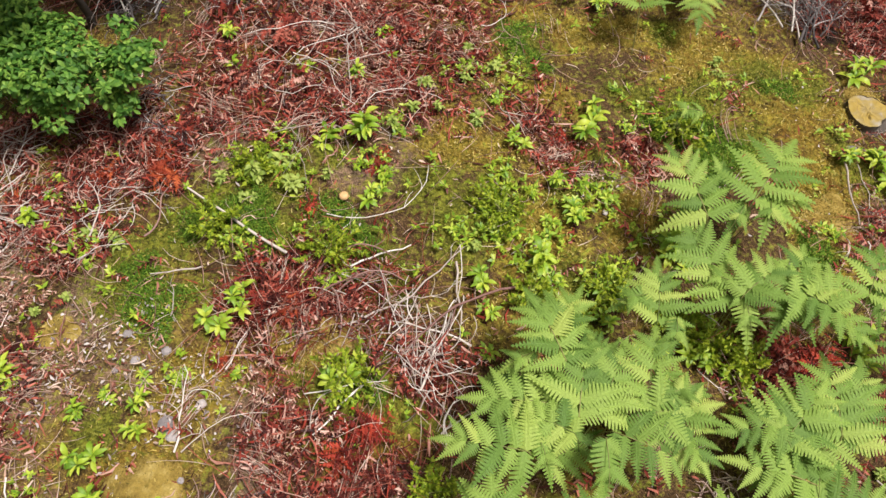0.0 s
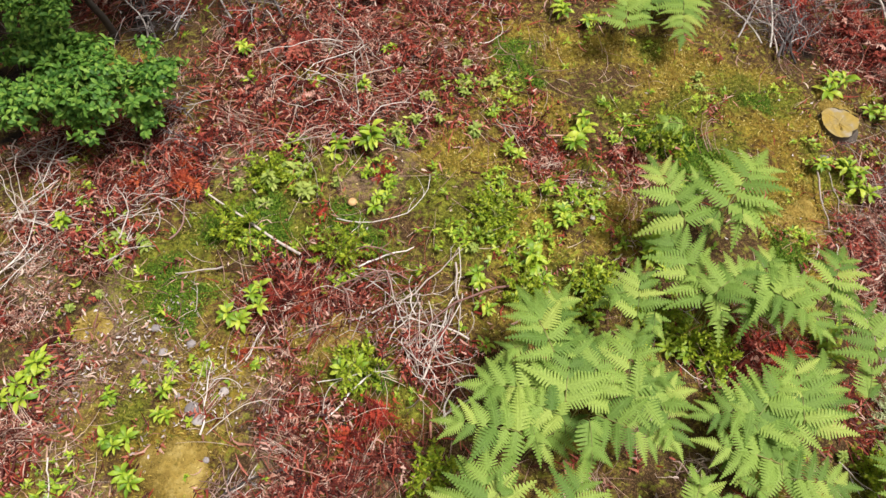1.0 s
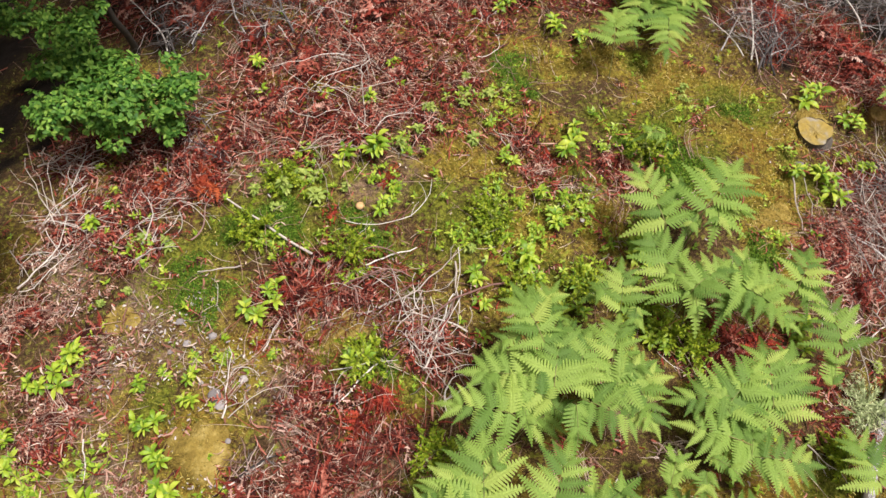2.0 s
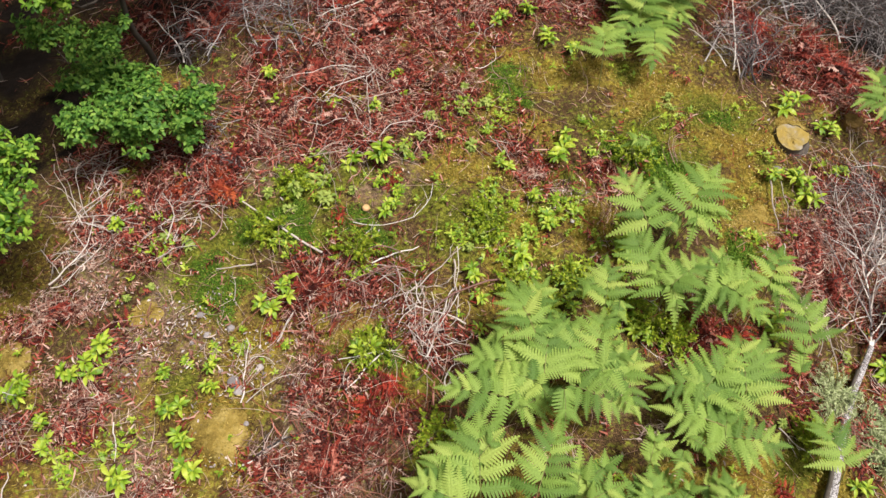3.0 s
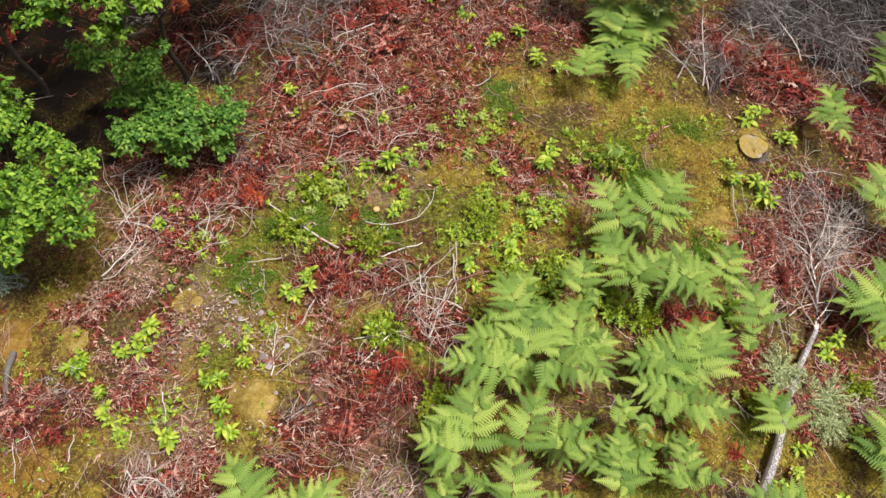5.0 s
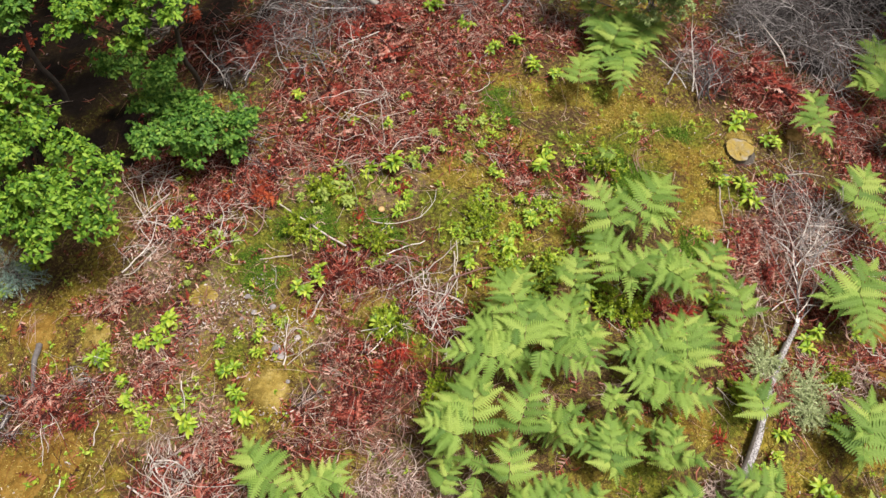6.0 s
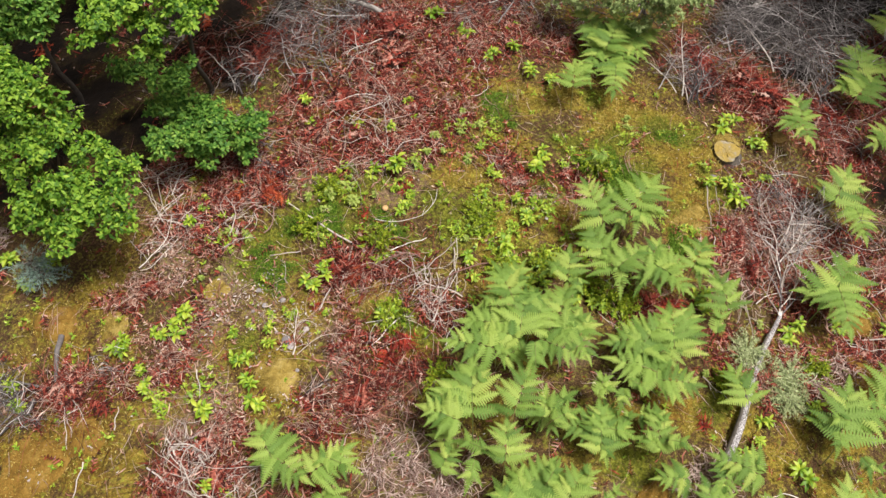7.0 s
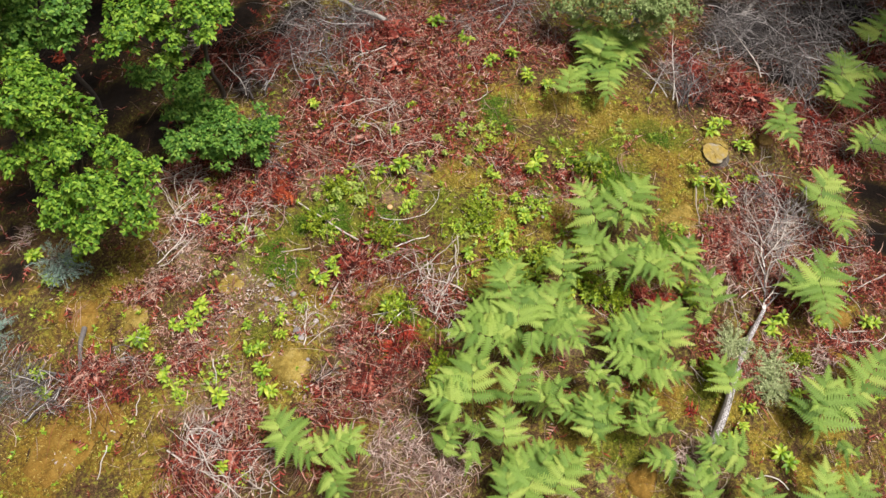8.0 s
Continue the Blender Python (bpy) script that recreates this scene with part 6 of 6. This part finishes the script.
RED_MOSS = cushion_material("orange_brown_moss", (0.13, 0.075, 0.018), (0.25, 0.14, 0.03), (0.36, 0.23, 0.06))


def moss_cushion(x, y, r, h, material, label, seed):
    """A soft dome with a ragged rim, sunk a little into the ground, and fine tips all over it."""
    g = np.random.default_rng(seed)
    ob = thing("moss_cushion", x, y, label, "moss", "moss cushions")
    base = ob.matrix_basis.translation
    rings, n = 9, 30
    a = np.arange(n) * 2 * np.pi / n
    rim = 1 + 0.12 * np.sin(a * 2 + seed) + 0.1 * np.sin(a * 3 + seed * 2) + 0.06 * np.sin(a * 7 + seed) + 0.02 * g.normal(0, 1, n)
    v, f = [(0, 0, h)], [(0, 1 + i, 1 + (i + 1) % n) for i in range(n)]
    for j in range(1, rings + 1):
        s = j / rings
        px, py = r * s * rim * np.cos(a), r * s * rim * np.sin(a)
        lift = h * (1 - s * s) ** 0.7 if j < rings else -0.03
        z = ground_z(px + base.x, py + base.y) - base.z + lift + 0.012 * value_noise((px + x) * 14, (py + y) * 14, 5) * (j < rings)
        v += list(zip(px, py, z))
        if j < rings:
            o = 1 + (j - 1) * n
            f += [(o + i, o + n + i, o + n + (i + 1) % n, o + (i + 1) % n) for i in range(n)]
    part("dome", mesh_from("dome", v, f, material, True), ob)
    k = int(9000 * r * r)
    q, d = g.uniform(0, 2 * np.pi, k), np.sqrt(g.uniform(0, 0.95, k))
    tx, ty = r * d * np.cos(q), r * d * np.sin(q)
    o = np.stack([tx, ty, ground_z(tx + base.x, ty + base.y) - base.z + h * (1 - d * d) ** 0.7], 1)
    tip = o + np.stack([g.normal(0, 0.008, k), g.normal(0, 0.008, k), g.uniform(0.004, 0.018, k)], 1)
    up = np.stack([g.normal(0, 1, k), g.normal(0, 1, k), np.full(k, 0.4)], 1)
    tips = part("fuzz", mesh_from("fuzz", *ribbons(np.stack([o, tip], 1), np.tile([[0.008, 0.003]], (k, 1)), up), OCHRE), ob)
    tagged(tips, kind="stuff")
    return ob


CUSHIONS = [(-1.67, 0.72, 0.24, 0.07), (-3.52, 1.38, 0.17, 0.04), (3.6, 4.15, 0.2, 0.06), (2.9, 2.75, 0.26, 0.03), (-0.72, 1.62, 0.22, 0.03), (-2.45, 1.72, 0.14, 0.03)]
RED_CUSHIONS = [(4.72, 0.98, 0.3, 0.06), (4.68, 1.72, 0.22, 0.06), (1.98, -0.38, 0.18, 0.07), (-4.05, -0.1, 0.34, 0.05), (-3.6, 0.2, 0.25, 0.04), (-4.2, 1.45, 0.24, 0.04)]
for i, (x, y, r, h) in enumerate(CUSHIONS):
    moss_cushion(x, y, r, h, GOLD_MOSS, "soft golden-yellow moss cushion on the ground", 700 + i)
for i, (x, y, r, h) in enumerate(RED_CUSHIONS):
    moss_cushion(x, y, r, h, RED_MOSS, "orange-brown moss cushion on the ground", 720 + i)


# ---- mushroom ----
def mushroom(x, y):
    top = thing("mushroom", x, y, "tan round-capped mushroom in moss", "mushroom")
    n = 16
    prof = [(0.0, 0.068), (0.015, 0.071), (0.028, 0.064), (0.036, 0.052), (0.034, 0.046), (0.01, 0.048)]
    v, f = [], []
    for r, z in prof:
        v += [(r * math.cos(2 * math.pi * i / n), r * math.sin(2 * math.pi * i / n), z) for i in range(n)]
    for j in range(len(prof) - 1):
        f += [(j * n + i, (j + 1) * n + i, (j + 1) * n + (i + 1) % n, j * n + (i + 1) % n) for i in range(n)]
    cap = varied("mushroom_cap", [(0, (0.60, 0.36, 0.16)), (1, (0.66, 0.42, 0.2))], 0.5)
    part("cap", mesh_from("cap", v, f, cap, True), top)
    part("stem", mesh_from("stem", *tubes(np.array([[[0, 0, -0.02], [0.002, 0, 0.02], [0, 0, 0.05]]]), np.array([[0.009, 0.008, 0.008]]), 8), BONE, True), top)


mushroom(-0.68, 2.68)


# ---- stones ----
def stone(seed):
    r = random.Random(seed)
    bm = bmesh.new()
    bmesh.ops.create_icosphere(bm, subdivisions=2, radius=1)
    for v in bm.verts:
        v.co *= 1 + 0.28 * noise.noise(v.co * 1.3 + Vector((seed * 3.1, 0, 0)))
        v.co.z *= 0.55
    me = bpy.data.meshes.new("stone")
    bm.to_mesh(me)
    bm.free()
    me.materials.append(STONE)
    return me


STONES = [stone(i) for i in range(4)]
STONE_SPOTS = [(-1.61, 1.1, 0.05), (-1.89, 1.51, 0.03), (-1.56, 1.03, 0.04), (-1.82, 1.4, 0.03), (-1.71, 1.57, 0.03), (-1.42, 1.22, 0.03), (3.27, 3.45, 0.05), (-1.98, 1.69, 0.03), (-1.47, 0.78, 0.02), (1.13, 2.62, 0.02), (-1.73, 1.2, 0.02), (-2.01, 1.45, 0.02), (-3.52, 0.85, 0.03), (-3.82, -0.02, 0.02), (4.53, 0.32, 0.04), (0.64, 2.35, 0.03)]
for i, (x, y, r) in enumerate(STONE_SPOTS):
    ob = tagged(new("stone", STONES[i % 4]), "small pale grey lichened stone in moss", "stone", "scattered stones")
    ob.matrix_basis = Matrix.Translation(at(x, y, 0.02)) @ pose(0, 0, 0, 0, 0, 77 * i) @ Matrix.Scale(r, 4)
